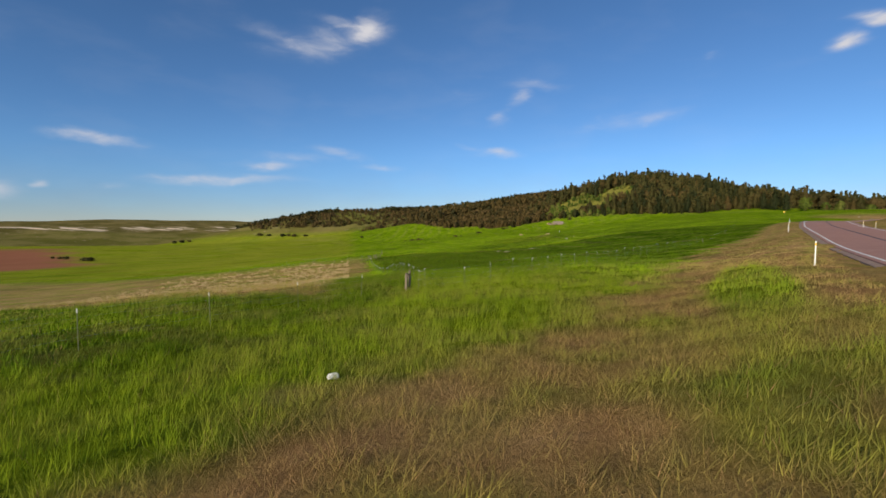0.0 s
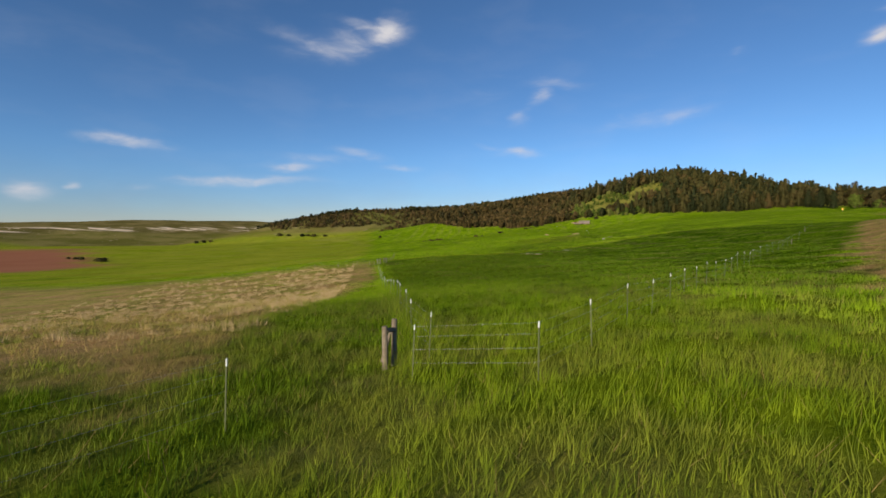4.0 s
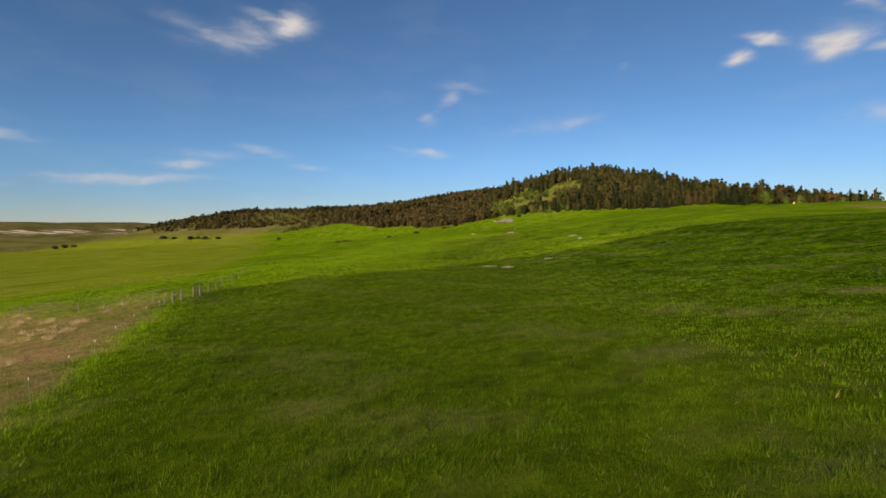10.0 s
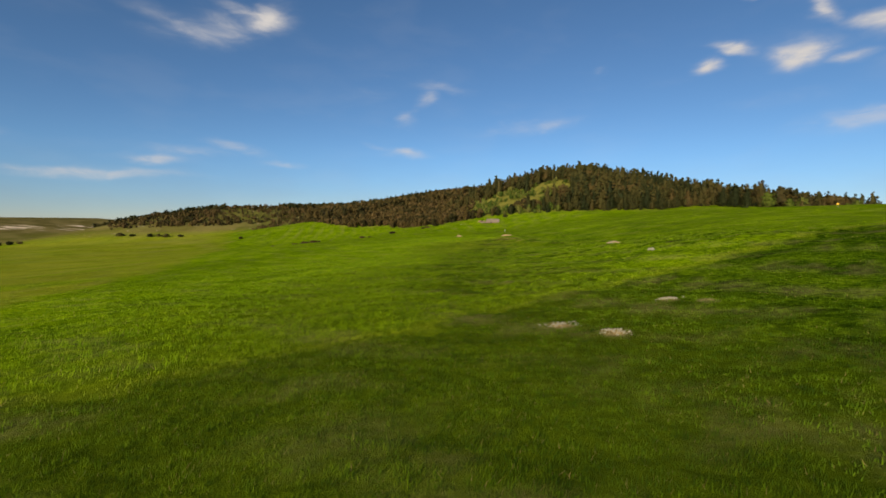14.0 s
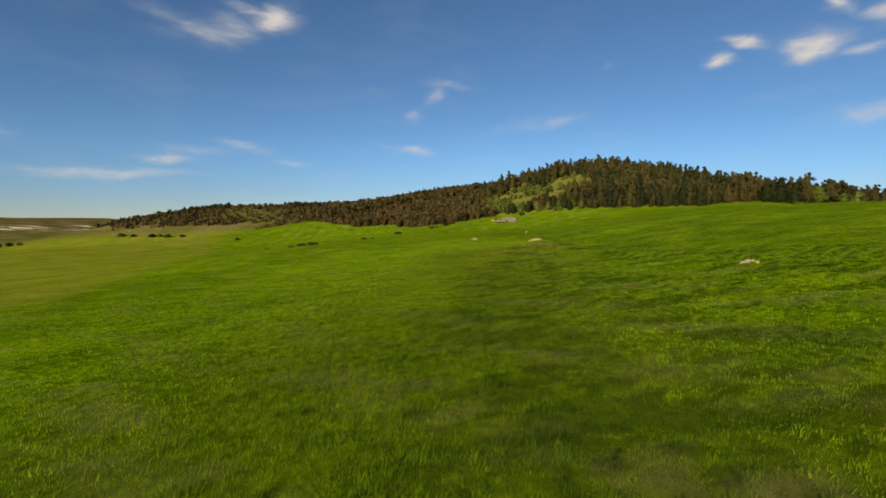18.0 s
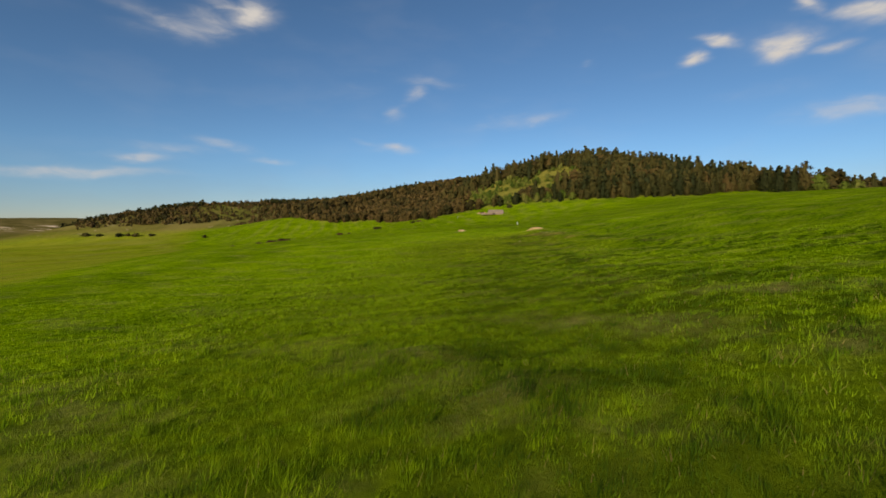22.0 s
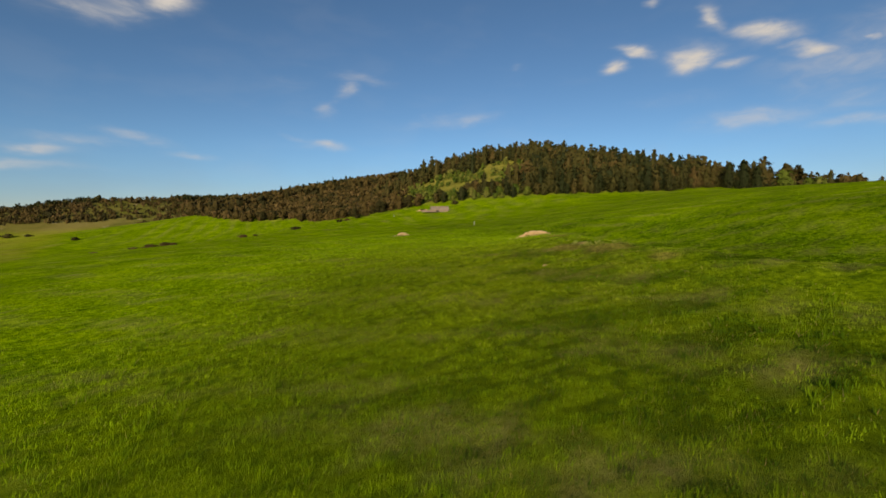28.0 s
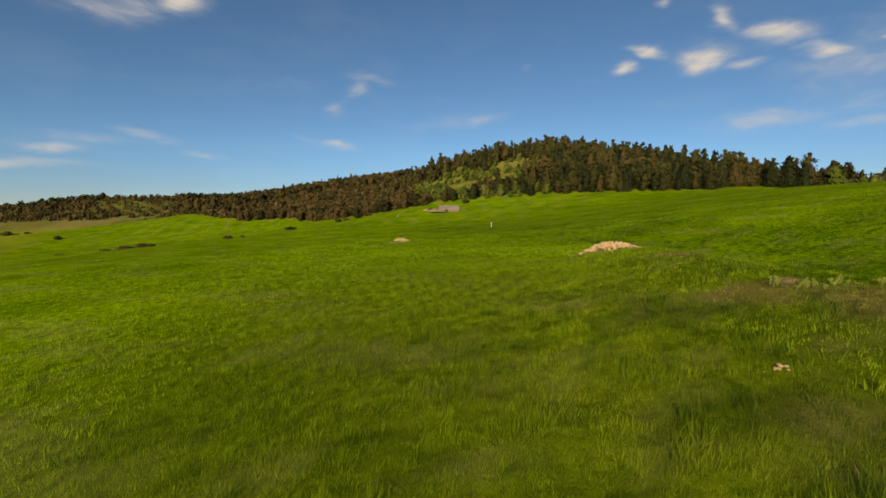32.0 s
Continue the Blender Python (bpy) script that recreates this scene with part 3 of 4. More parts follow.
def foliage(name, tones, see=0.25, spread_f=0.3):
    """Leaves whose colour goes tree by tree through three tones, dark to light."""
    m, n = material(name)
    info = n.add("ShaderNodeObjectInfo")
    own = n.add("ShaderNodeAttribute", attribute_name="tone")
    part_of = n.add("ShaderNodeSeparateXYZ")
    n.link(own.outputs["Vector"], part_of.inputs[0])
    single = n.math("MULTIPLY", info.outputs["Random"], n.math("SUBTRACT", 1.0, part_of.outputs[1]))
    tree = n.math("ADD", part_of.outputs[0], single)
    broad = n.ramp(n.noise(n.pos, 0.022, 3), 0.35, 0.65, -0.16, 0.16)
    f = n.math("ADD", n.math("ADD", n.math("MULTIPLY", tree, 0.85), broad), n.math("MULTIPLY", n.math("SUBTRACT", n.where.outputs["Random Per Island"], 0.4), spread_f), clamp=True)
    c = n.mix(n.ramp(f, 0.0, 0.5), tones[0], n.mix(n.ramp(f, 0.5, 1.0), tones[1], tones[2]))
    n.link(c, n.bsdf.inputs[0])
    n.bsdf.inputs["Roughness"].default_value = 0.7
    n.bsdf.inputs["Specular IOR Level"].default_value = 0.1
    t = n.add("ShaderNodeBsdfTranslucent")
    n.link(c, t.inputs[0])
    mixed = n.add("ShaderNodeMixShader")
    mixed.inputs[0].default_value = see
    n.link(n.bsdf.outputs[0], mixed.inputs[1])
    n.link(t.outputs[0], mixed.inputs[2])
    n.link(mixed.outputs[0], n.out.inputs[0])
    return m


pine_mat = foliage("pine_needles", ((0.022, 0.028, 0.009), (0.062, 0.056, 0.016), (0.092, 0.062, 0.021)))
leaf_mat = foliage("spring_leaves", ((0.045, 0.075, 0.010), (0.10, 0.13, 0.018), (0.18, 0.18, 0.045)), 0.3)
scrub_mat = foliage("scrub_twigs", ((0.030, 0.028, 0.009), (0.072, 0.052, 0.016), (0.12, 0.080, 0.032)), 0.2)
bark = plain("bark", (0.10, 0.065, 0.04), (0.20, 0.13, 0.085), 3.0, 0.95, 0.03)
post_wood = plain("weathered_wood", (0.13, 0.10, 0.07), (0.25, 0.20, 0.15), 9.0, 0.9, 0.01)
white_paint = plain("white_paint", (0.66, 0.65, 0.62), (0.82, 0.81, 0.78), 12.0, 0.5)
wire_mat = plain("galvanised_wire", (0.30, 0.30, 0.30), (0.42, 0.42, 0.40), 12.0, 0.5, 0.0, 0.8)
green_steel = plain("green_steel", (0.09, 0.105, 0.045), (0.14, 0.14, 0.07), 12.0, 0.6)
amber = plain("amber_reflector", (0.75, 0.42, 0.04), (0.85, 0.55, 0.08), 20.0, 0.25)
stone_mat = plain("field_stone", (0.36, 0.23, 0.11), (0.62, 0.44, 0.25), 4.0, 0.9, 0.02)
pale_stone = plain("pale_gravel", (0.22, 0.20, 0.14), (0.40, 0.36, 0.27), 6.0, 0.9, 0.01)
boards = plain("pink_grey_boards", (0.16, 0.115, 0.09), (0.30, 0.22, 0.175), 1.5, 0.9, 0.01)
roof_mat = plain("grey_shingles", (0.17, 0.13, 0.105), (0.32, 0.25, 0.205), 1.2, 0.9, 0.02)
bag_mat = plain("white_plastic", (0.72, 0.71, 0.69), (0.85, 0.85, 0.83), 10.0, 0.35)
dark_mat = plain("doorway_shade", (0.02, 0.018, 0.015), (0.04, 0.035, 0.03), 5.0, 0.95)


# ---- building helpers ----
def part(name, data, parent, label=""):
    ob = new(name, data)
    ob.parent = parent
    return tagged(ob, label)


def thing(name, label, category, at=(0, 0, 0), group="", turn=0.0):
    ob = new(name)
    ob.matrix_world = pose(*at, 0, 0, turn)
    return tagged(ob, label, category, group)


def from_bm(name, bm, mat, round_faces=False):
    me = bpy.data.meshes.new(name)
    bm.to_mesh(me)
    bm.free()
    for f in me.polygons:
        f.use_smooth = round_faces
    me.materials.append(mat)
    return me


def box_bm(size, at=(0, 0, 0), bevel=0.0, turn=None):
    bm = bmesh.new()
    bmesh.ops.create_cube(bm, size=1, matrix=Matrix.Translation(at) @ (turn or Matrix()) @ Matrix.Diagonal((*size, 1)))
    if bevel:
        bmesh.ops.bevel(bm, geom=bm.edges[:], offset=bevel, segments=1, affect="EDGES")
    return bm


def rod(bm, a, b, r1, r2, sides=8):
    """A tapered round stick from a to b."""
    a, b = Vector(a), Vector(b)
    turn = (b - a).to_track_quat("Z", "Y").to_matrix().to_4x4()
    bmesh.ops.create_cone(bm, cap_ends=True, segments=sides, radius1=r1, radius2=r2, depth=(b - a).length, matrix=Matrix.Translation((a + b) / 2) @ turn)


def z_at(x, y):
    return float(land(np.array([x]), np.array([y]))[0])


# ---- ground: one sheet to the horizon ----
def spread(low, high, near_low, near_high, step, grow):
    inner = np.arange(near_low, near_high, step)
    out, s = [], step
    v = inner[-1]
    while v < high:
        s *= grow
        v += s
        out.append(v)
    back, s, v = [], step, inner[0]
    while v > low:
        s *= grow
        v -= s
        back.append(v)
    return np.r_[back[::-1], inner, out]


gx = spread(-4300, 3600, -34, 62, 0.5, 1.075)
gy = spread(-1500, 4300, -8, 262, 0.55, 1.065)
X, Y = np.meshgrid(gx, gy, indexing="ij")
Z = land(X.ravel(), Y.ravel()).reshape(X.shape)
d_road = from_road(X, Y).reshape(X.shape)
Z = Z - 0.25 * smooth(d_road, 0.5, -0.5) * smooth(d_road, -9.6, -8.4)
nx, ny = X.shape
idx = np.arange(nx * ny).reshape(nx, ny)
quads = np.stack([idx[:-1, :-1], idx[1:, :-1], idx[1:, 1:], idx[:-1, 1:]], -1).reshape(-1, 4)
ground = new("ground", mesh_of("ground", np.stack([X, Y, Z], -1).reshape(-1, 3), quads, ground_mat, True))
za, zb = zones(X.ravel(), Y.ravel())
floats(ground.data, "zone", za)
floats(ground.data, "zone2", zb)
# painted root shade, fading out away from the lane
shaded_thatch = 1 - smooth(from_lane(X.ravel(), Y.ravel()), 6, 26)
floats(ground.data, "shaded_thatch", np.stack([shaded_thatch, shaded_thatch, shaded_thatch], -1))
tagged(ground, "rolling green meadow with dry grass strips and bare patches", "ground", kind="structure")


# ---- road ----
def ribbon(name, inner, outer, lift, mat, line=ROAD_LINE, way=ROAD_WAY, start=0, end=None, across=3, thick=0.12):
    """A strip along the road's near edge, from inner to outer metres to its right."""
    q, d = line[start:end], way[start:end]
    right = np.stack([d[:, 1], -d[:, 0]], 1)
    offs = np.linspace(inner, outer, across)
    p = q[:, None] + right[:, None] * offs[None, :, None]
    mid = q + right * 3.8
    zc = road_height(mid[:, 0], mid[:, 1])
    z = zc[:, None] + lift + 0 * offs[None] - 0.02 * np.abs(offs[None] - 3.8)
    top = np.concatenate([p, z[..., None]], -1)
    low = top - [0, 0, thick]
    v = np.concatenate([top.reshape(-1, 3), low.reshape(-1, 3)])
    n0, n1 = p.shape[:2]
    i = np.arange(n0 * n1).reshape(n0, n1)
    f = [np.stack([i[:-1, :-1], i[:-1, 1:], i[1:, 1:], i[1:, :-1]], -1).reshape(-1, 4)]
    m = n0 * n1
    for k in (0, n1 - 1):
        f.append(np.stack([i[:-1, k], i[1:, k], i[1:, k] + m, i[:-1, k] + m], -1))
    return mesh_of(name, v, np.concatenate(f), mat)


road = tagged(new("road", ribbon("road", -0.3, 7.9, 0.10, asphalt, across=7, thick=0.4)), "two-lane road of reddish asphalt curving through the fields", "road", kind="structure")
part("edge_line", ribbon("edge_line", 0.0, 0.16, 0.108, paint, across=2, thick=0.004), road, "white edge line")
part("edge_line", ribbon("edge_line", 7.4, 7.56, 0.108, paint, across=2, thick=0.004), road, "white edge line")
part("tar_seam", ribbon("tar_seam", 3.72, 3.95, 0.108, tar, across=2, thick=0.004), road, "dark tar seam")
part("shoulder", ribbon("shoulder", -0.75, -0.3, 0.05, gravel_mat, across=3, thick=0.4), road, "reddish gravel shoulder")
part("shoulder", ribbon("shoulder", 7.9, 8.5, 0.05, gravel_mat, across=3, thick=0.4), road, "reddish gravel shoulder")


# ---- trees ----
def crown(rng, tall, wide, leaves, size, kind="pine"):
    """Leaf clumps as loose triangles round a ragged core. Returns vertices and triangles."""
    lobes = rng.uniform(0, 6.283, 6)
    low = {"pine": 0.07, "round": 0.18, "scrub": 0.02, "bushy": 0.03}[kind]

    def reach(h, a):
        if kind == "pine":
            r = np.minimum(1, (h - low + 0.05) * 9) * (1.03 - h) ** 0.75
        else:
            r = np.sqrt(np.clip(1 - ((h - 0.56) / 0.47) ** 2, 0.02, 1))
        return wide * r * (1 + 0.26 * np.sin(2 * a + lobes[0] + 7 * h) + 0.20 * np.sin(5 * a + lobes[1] - 13 * h) + 0.1 * np.sin(17 * h + lobes[2]))

    # boughs, each a loose clump of needles or leaves
    boughs = 46 if leaves > 200 else 14
    h = low + (1 - low) * (np.arange(boughs) + rng.random(boughs)) / boughs
    h = h ** (1.2 if kind == "pine" else 0.9)
    a = rng.uniform(0, 6.283, boughs)
    r = reach(h, a) * np.sqrt(rng.uniform(0.25, 1.0, boughs))
    pick = rng.integers(0, boughs, leaves)
    loose = 0.17 * wide * (1.25 - h[pick])[:, None] * rng.normal(size=(leaves, 3)) * [1.25, 1.25, 0.8]
    mid = np.stack([r * np.cos(a), r * np.sin(a), h * tall], 1)[pick] + loose
    a = np.arctan2(mid[:, 1], mid[:, 0])
    out = np.stack([np.cos(a), np.sin(a), rng.uniform(-0.3, 0.9, leaves)], 1)
    p = np.cross(out, rng.normal(size=(leaves, 3)))
    p /= np.linalg.norm(p, axis=1)[:, None]
    q = np.cross(out, p)
    q /= np.linalg.norm(q, axis=1)[:, None]
    s = size * rng.uniform(0.6, 1.35, (leaves, 1))
    v = np.stack([mid + p * s, mid - 0.5 * p * s + 0.8 * q * s, mid - 0.5 * p * s - 0.8 * q * s], 1).reshape(-1, 3)
    # the dense inside of the crown
    sides, steps = (6, 5) if leaves > 200 else (5, 3)
    ring = np.linspace(0, 6.283, sides + 1)[:sides]
    hs = np.linspace(low + 0.03, 0.9, steps)
    core = np.array([[0.45 * reach(np.array(k), t) * np.cos(t), 0.45 * reach(np.array(k), t) * np.sin(t), k * tall] for k in hs for t in ring])
    f = np.arange(len(v)).reshape(-1, 3)
    g = []
    for k in range(steps - 1):
        for t in range(sides):
            i, j = k * sides + t, k * sides + (t + 1) % sides
            g += [(i, j, j + sides), (i, j + sides, i + sides)]
    return np.concatenate([v, core]), np.concatenate([f, np.array(g) + len(v)])


def trunk_mesh(tall, thick, lean=0.0, limbs=4, seed=0):
    rng = random.Random(seed)
    bm = bmesh.new()
    rod(bm, (0, 0, -0.4), (lean * 0.5, 0, tall * 0.5), thick, thick * 0.65, 7)
    rod(bm, (lean * 0.5, 0, tall * 0.48), (lean, 0, tall * 0.92), thick * 0.65, thick * 0.15, 6)
    for k in range(limbs):
        a, h = rng.uniform(0, 6.283), tall * rng.uniform(0.25, 0.7)
        rod(bm, (lean * h / tall, 0, h), (math.cos(a) * tall * 0.16, math.sin(a) * tall * 0.16, h + tall * 0.09), thick * 0.28, thick * 0.08, 5)
    return from_bm("trunk", bm, bark, True)


rng = np.random.default_rng(5)
TREES = {}
for kind, name, mat, label, number in (
    ("pine", "pine_tree", pine_mat, "dark olive pine with a ragged cone-shaped crown at the wood's edge", 7),
    ("round", "leafy_tree", leaf_mat, "round-crowned leafy tree in fresh spring green", 4),
    ("scrub", "scrub_tree", scrub_mat, "low brownish scrub oak with bare twigs at the wood's edge", 4),
    ("bushy", "juniper_tree", pine_mat, "bulky dark olive evergreen with a dense rounded crown to the ground", 5),
):
    TREES[kind] = []
    for k in range(number):
        tall = {"pine": 13.0, "round": 10.0, "scrub": 6.0, "bushy": 9.0}[kind]
        wide = tall * {"pine": rng.uniform(0.27, 0.42), "round": rng.uniform(0.36, 0.46), "scrub": rng.uniform(0.42, 0.55), "bushy": rng.uniform(0.28, 0.4)}[kind]
        v, f = crown(rng, tall, wide, {"pine": 1500, "round": 1300, "scrub": 900, "bushy": 1300}[kind], {"pine": 0.36, "round": 0.38, "scrub": 0.36, "bushy": 0.38}[kind], kind)
        TREES[kind].append((name, mesh_of("crown", v, f, mat), trunk_mesh(tall * 0.95, tall * 0.019, rng.uniform(-0.4, 0.4), 5, k), label))


def plant(kind, x, y, size, group, label=""):
    name, crown_mesh, trunk, words = random.choice(TREES[kind])
    ob = thing(name, label or words, "tree", group=group)
    ob.matrix_world = pose(x, y, z_at(x, y) - 0.15, 0, 0, random.uniform(0, 360)) @ Matrix.Diagonal((size * random.uniform(0.9, 1.15), size * random.uniform(0.9, 1.15), size, 1))
    part("trunk", trunk, ob, "brown bark trunk")
    part("crown", crown_mesh, ob)
    return ob


EDGE_X = [-17, 25, 52, 62, 75, 98, 121, 140, 162, 186, 214, 245, 280, 330]
EDGE_Y = [600, 583, 505, 470, 452, 440, 417, 402, 382, 364, 377, 388, 392, 398]


def wood_edge(x):
    return np.interp(x, EDGE_X, EDGE_Y)


def glade(x, y):
    """True in the two green clearings on the hillside."""
    a = ((x - 170 - 0.45 * (y - 505)) / 23) ** 2 + ((y - 505) / 62) ** 2 < 1
    b = ((x - 122 - 0.34 * (y - 510)) / 30) ** 2 + ((y - 510) / 72) ** 2 < 1
    return a | b


random.seed(11)
# edge of the pine wood
x = 99.0
while x < 262:
    for row in range(3):
        px, py = x + random.uniform(-1.6, 1.6), float(wood_edge(x)) + 2 + row * 6.5 + random.uniform(-2.0, 2.2)
        if x < 138 and random.random() < 0.8:
            plant("round", px, py, random.uniform(0.3, 0.6), "trees along the wood's edge")
        else:
            kind = "bushy" if random.random() < (0.7, 0.35, 0.15)[row] else "pine"
            size = random.uniform(0.5, 0.85) if row == 0 else random.uniform(0.7, 1.05)
            plant(kind, px, py, size, "trees along the wood's edge")
    x += random.uniform(3.2, 4.6)
# scrub edge
x = -14.0
while x < 92:
    for row in range(2):
        plant("scrub", x + random.uniform(-2, 2), float(wood_edge(x)) + 3 + row * 7 + random.uniform(-2, 2), random.uniform(0.7, 1.25), "scrub along the wood's edge")
    x += random.uniform(3.5, 5.5)
# thinning line of trees towards the road
for tx, ty, size, kind in ((273, 372, 1.15, "round"), (264, 380, 1.0, "pine"), (286, 368, 0.8, "round"), (270, 311, 0.62, "round"), (262, 337, 0.5, "pine"), (279, 341, 0.7, "pine"), (288, 346, 0.75, "pine"),
                           (296, 338, 0.6, "round"), (304, 345, 0.7, "pine"), (312, 335, 0.55, "pine"), (322, 340, 0.6, "round"), (250, 386, 1.1, "pine"), (257, 383, 1.2, "pine"), (300, 372, 0.9, "round"),
                           (245, 408, 1.31, "pine"), (286, 405, 1.23, "pine"), (293, 405, 1.28, "pine"), (292, 398, 1.5, "pine"), (302, 391, 2.6, "scrub"), (308, 391, 2.2, "scrub"), (310, 388, 1.08, "pine"), (317, 387, 0.96, "pine"), (319, 383, 1.8, "scrub"), (321, 379, 1.06, "pine"), (329, 376, 2.0, "scrub"), (331, 372, 1.8, "scrub"), (277, 409, 1.05, "pine"), (265, 408, 1.13, "pine"), (350, 352, 0.6, "pine"), (372, 350, 0.7, "round"), (395, 352, 0.6, "pine"), (420, 360, 0.7, "pine")):
    plant(kind, tx, ty, size, "scattered trees by the road")


def woods(name, spots, kind, tall, leaves, size, mat, label, seed, tone=(0.0, 1.0)):
    """Many far trees as one mass of crowns with trunks."""
    rng = np.random.default_rng(seed)
    forms = []
    for _ in range(12):
        v, f = crown(rng, 1.0, {"pine": 0.34, "round": 0.46, "scrub": 0.72}[kind] * rng.uniform(0.7, 1.3), leaves, size, kind)
        stem = np.array([[0.015, 0, -0.05], [-0.008, 0.013, -0.05], [-0.008, -0.013, -0.05], [0, 0, 0.8]])
        f = np.concatenate([f, np.array([(0, 1, 3), (1, 2, 3), (2, 0, 3)]) + len(v)])
        forms.append((np.concatenate([v, stem]), f))
    xs, ys = np.array(spots).T
    zs = land(xs, ys)
    vs, fs, tones, base = [], [], [], 0
    low_tone, high_tone = tone
    for x, y, z in zip(xs, ys, zs):
        v, f = forms[rng.integers(12)]
        h, a = tall * (0.45 + 0.85 * rng.random() ** 1.9), rng.uniform(0, 6.283)
        turn = np.array([[np.cos(a), np.sin(a), 0], [-np.sin(a), np.cos(a), 0], [0, 0, 1]])
        vs.append(v @ turn * h + [x, y, z - 0.2])
        fs.append(f + base)
        base += len(v)
        tones.append(np.tile([rng.uniform(low_tone, high_tone), 1.0, 0.0], (len(v), 1)))
    ob = new(name, mesh_of(name, np.concatenate(vs), np.concatenate(fs), mat))
    floats(ob.data, "tone", np.concatenate(tones))
    return tagged(ob, label, "woodland", kind="stuff")


def scatter(seed, number, x0, x1, y0, y1, test):
    rng = np.random.default_rng(seed)
    x, y = rng.uniform(x0, x1, number), rng.uniform(y0, y1, number)
    keep = test(x, y)
    return np.stack([x[keep], y[keep]], 1)


def on_hill(x, y):
    return ~glade(x, y) & (y < 640 + 0.3 * (x - 200)) & ((x > 140) | (y > 560))


pines = scatter(1, 2900, 96, 420, 380, 700, lambda x, y: (y > wood_edge(x) + 20) & on_hill(x, y))
woods("pine_wood", pines, "pine", 13.5, 120, 0.07, pine_mat, "dense dark pine wood covering the hillside", 2, (0.0, 0.75))
mixed = scatter(21, 3000, 96, 420, 380, 700, lambda x, y: (y > wood_edge(x) + 14) & on_hill(x, y))
woods("mixed_wood", mixed, "round", 9.5, 110, 0.085, pine_mat, "round-crowned brown and olive trees among the pines", 22, (0.25, 1.0))
spires = scatter(31, 120, 130, 420, 470, 660, lambda x, y: on_hill(x, y))
woods("tall_pines", spires, "pine", 17.0, 90, 0.06, pine_mat, "tall slender dark pines standing above the wood", 32, (0.0, 0.2))
foot = lambda x, y: x > np.maximum(-20 - 0.5 * (y - 600), -68 - 0.15 * (y - 700))
scrubs = scatter(3, 7000, -120, 175, 440, 780, lambda x, y: (y > wood_edge(x) + 14) & foot(x, y) & ~((x > 140) & (y < 640)) & ~glade(x, y))
woods("scrub_wood", scrubs, "scrub", 5.0, 52, 0.15, scrub_mat, "brownish scrub wood on the lower slope", 4)
slope_trees = scatter(13, 3400, -125, 190, 660, 1010, lambda x, y: foot(x, y) & (y > 690 + 18 * np.sin(x * 0.05)))
woods("slope_wood", slope_trees, "round", 10.0, 48, 0.13, scrub_mat, "brown and olive leafless wood along the top of the long slope", 14, (0.0, 0.8))
slope_pines = scatter(15, 500, -125, 190, 760, 1010, lambda x, y: foot(x, y))
woods("slope_pines", slope_pines, "pine", 12.0, 44, 0.11, pine_mat, "dark pines scattered along the top of the slope", 16, (0.0, 0.4))
green = scatter(5, 700, 88, 205, 428, 590, lambda x, y: (y > wood_edge(x) + 4) & (glade(x, y) | (x < 128)) & (np.sin(x * 0.13) + np.cos(y * 0.11 + x * 0.05) > -0.2))
woods("aspen_thicket", green, "round", 4.2, 60, 0.15, leaf_mat, "fresh green thicket of young aspens below a clearing", 6)
thin = lambda x, y: (np.sin(x * 12.99 + y * 78.23) * 437.5) % 1
ridge = scatter(7, 9500, -740, 120, 980, 1640, lambda x, y: (x > -0.44 * y) & (y > np.where(x < -200, 1125, 980)) & ((np.sin(x * 0.021 + y * 0.013) + 0.6 * np.sin(x * 0.05 - y * 0.03) > 0.15) | ((y > 1330) & (thin(x, y) < 0.6)) | (thin(x, y) < 0.42)))
woods("ridge_wood", ridge, "scrub", 7.5, 26, 0.2, scrub_mat, "distant brown woodland along the far ridge", 8)
crest = scatter(9, 1300, -620, 60, 1290, 1420, lambda x, y: np.sin(x * 0.03) + np.sin(x * 0.011 + y * 0.02) > -0.3)
woods("ridge_pines", crest, "round", 11.0, 34, 0.16, pine_mat, "distant dark trees on the ridge", 10, (0.0, 0.35))


# ---- shrubs and brush ----
def bush_mesh(name, seed, tall, wide, mat, leaves=800):
    rng = np.random.default_rng(seed)
    v, f = crown(rng, tall, wide, leaves, tall * 0.13, "scrub")
    v[:, 2] = np.maximum(v[:, 2], -0.02)
    return mesh_of(name, v, f, mat)


BUSHES = [bush_mesh("bush", 40 + k, 1.5, 1.6, scrub_mat) for k in range(3)]
LEAFY = [bush_mesh("bush", 50 + k, 1.5, 1.4, pine_mat) for k in range(3)]
for k, (bx, by, size) in enumerate(((-38.6, 433, 1.5), (-33.0, 433.5, 1.7), (-45, 432, 1.1), (-30, 434, 1.2), (-59, 430, 0.9), (1, 418, 1.0), (6, 419, 0.6), (24.5, 464, 1.3), (47, 452, 1.1), (51, 453, 0.9), (57, 455, 1.7), (62, 456, 1.3), (86, 423.5, 0.7))):
    ob = new("brush_clump", BUSHES[k % 3])
    ob.matrix_world = pose(bx, by, z_at(bx, by) - 0.06, 0, 0, 77 * k) @ Matrix.Diagonal((size * 1.4, size, size * 0.8, 1))
    tagged(ob, "low brown leafless brush clump standing in the grass", "shrub", "brush clumps in the field")
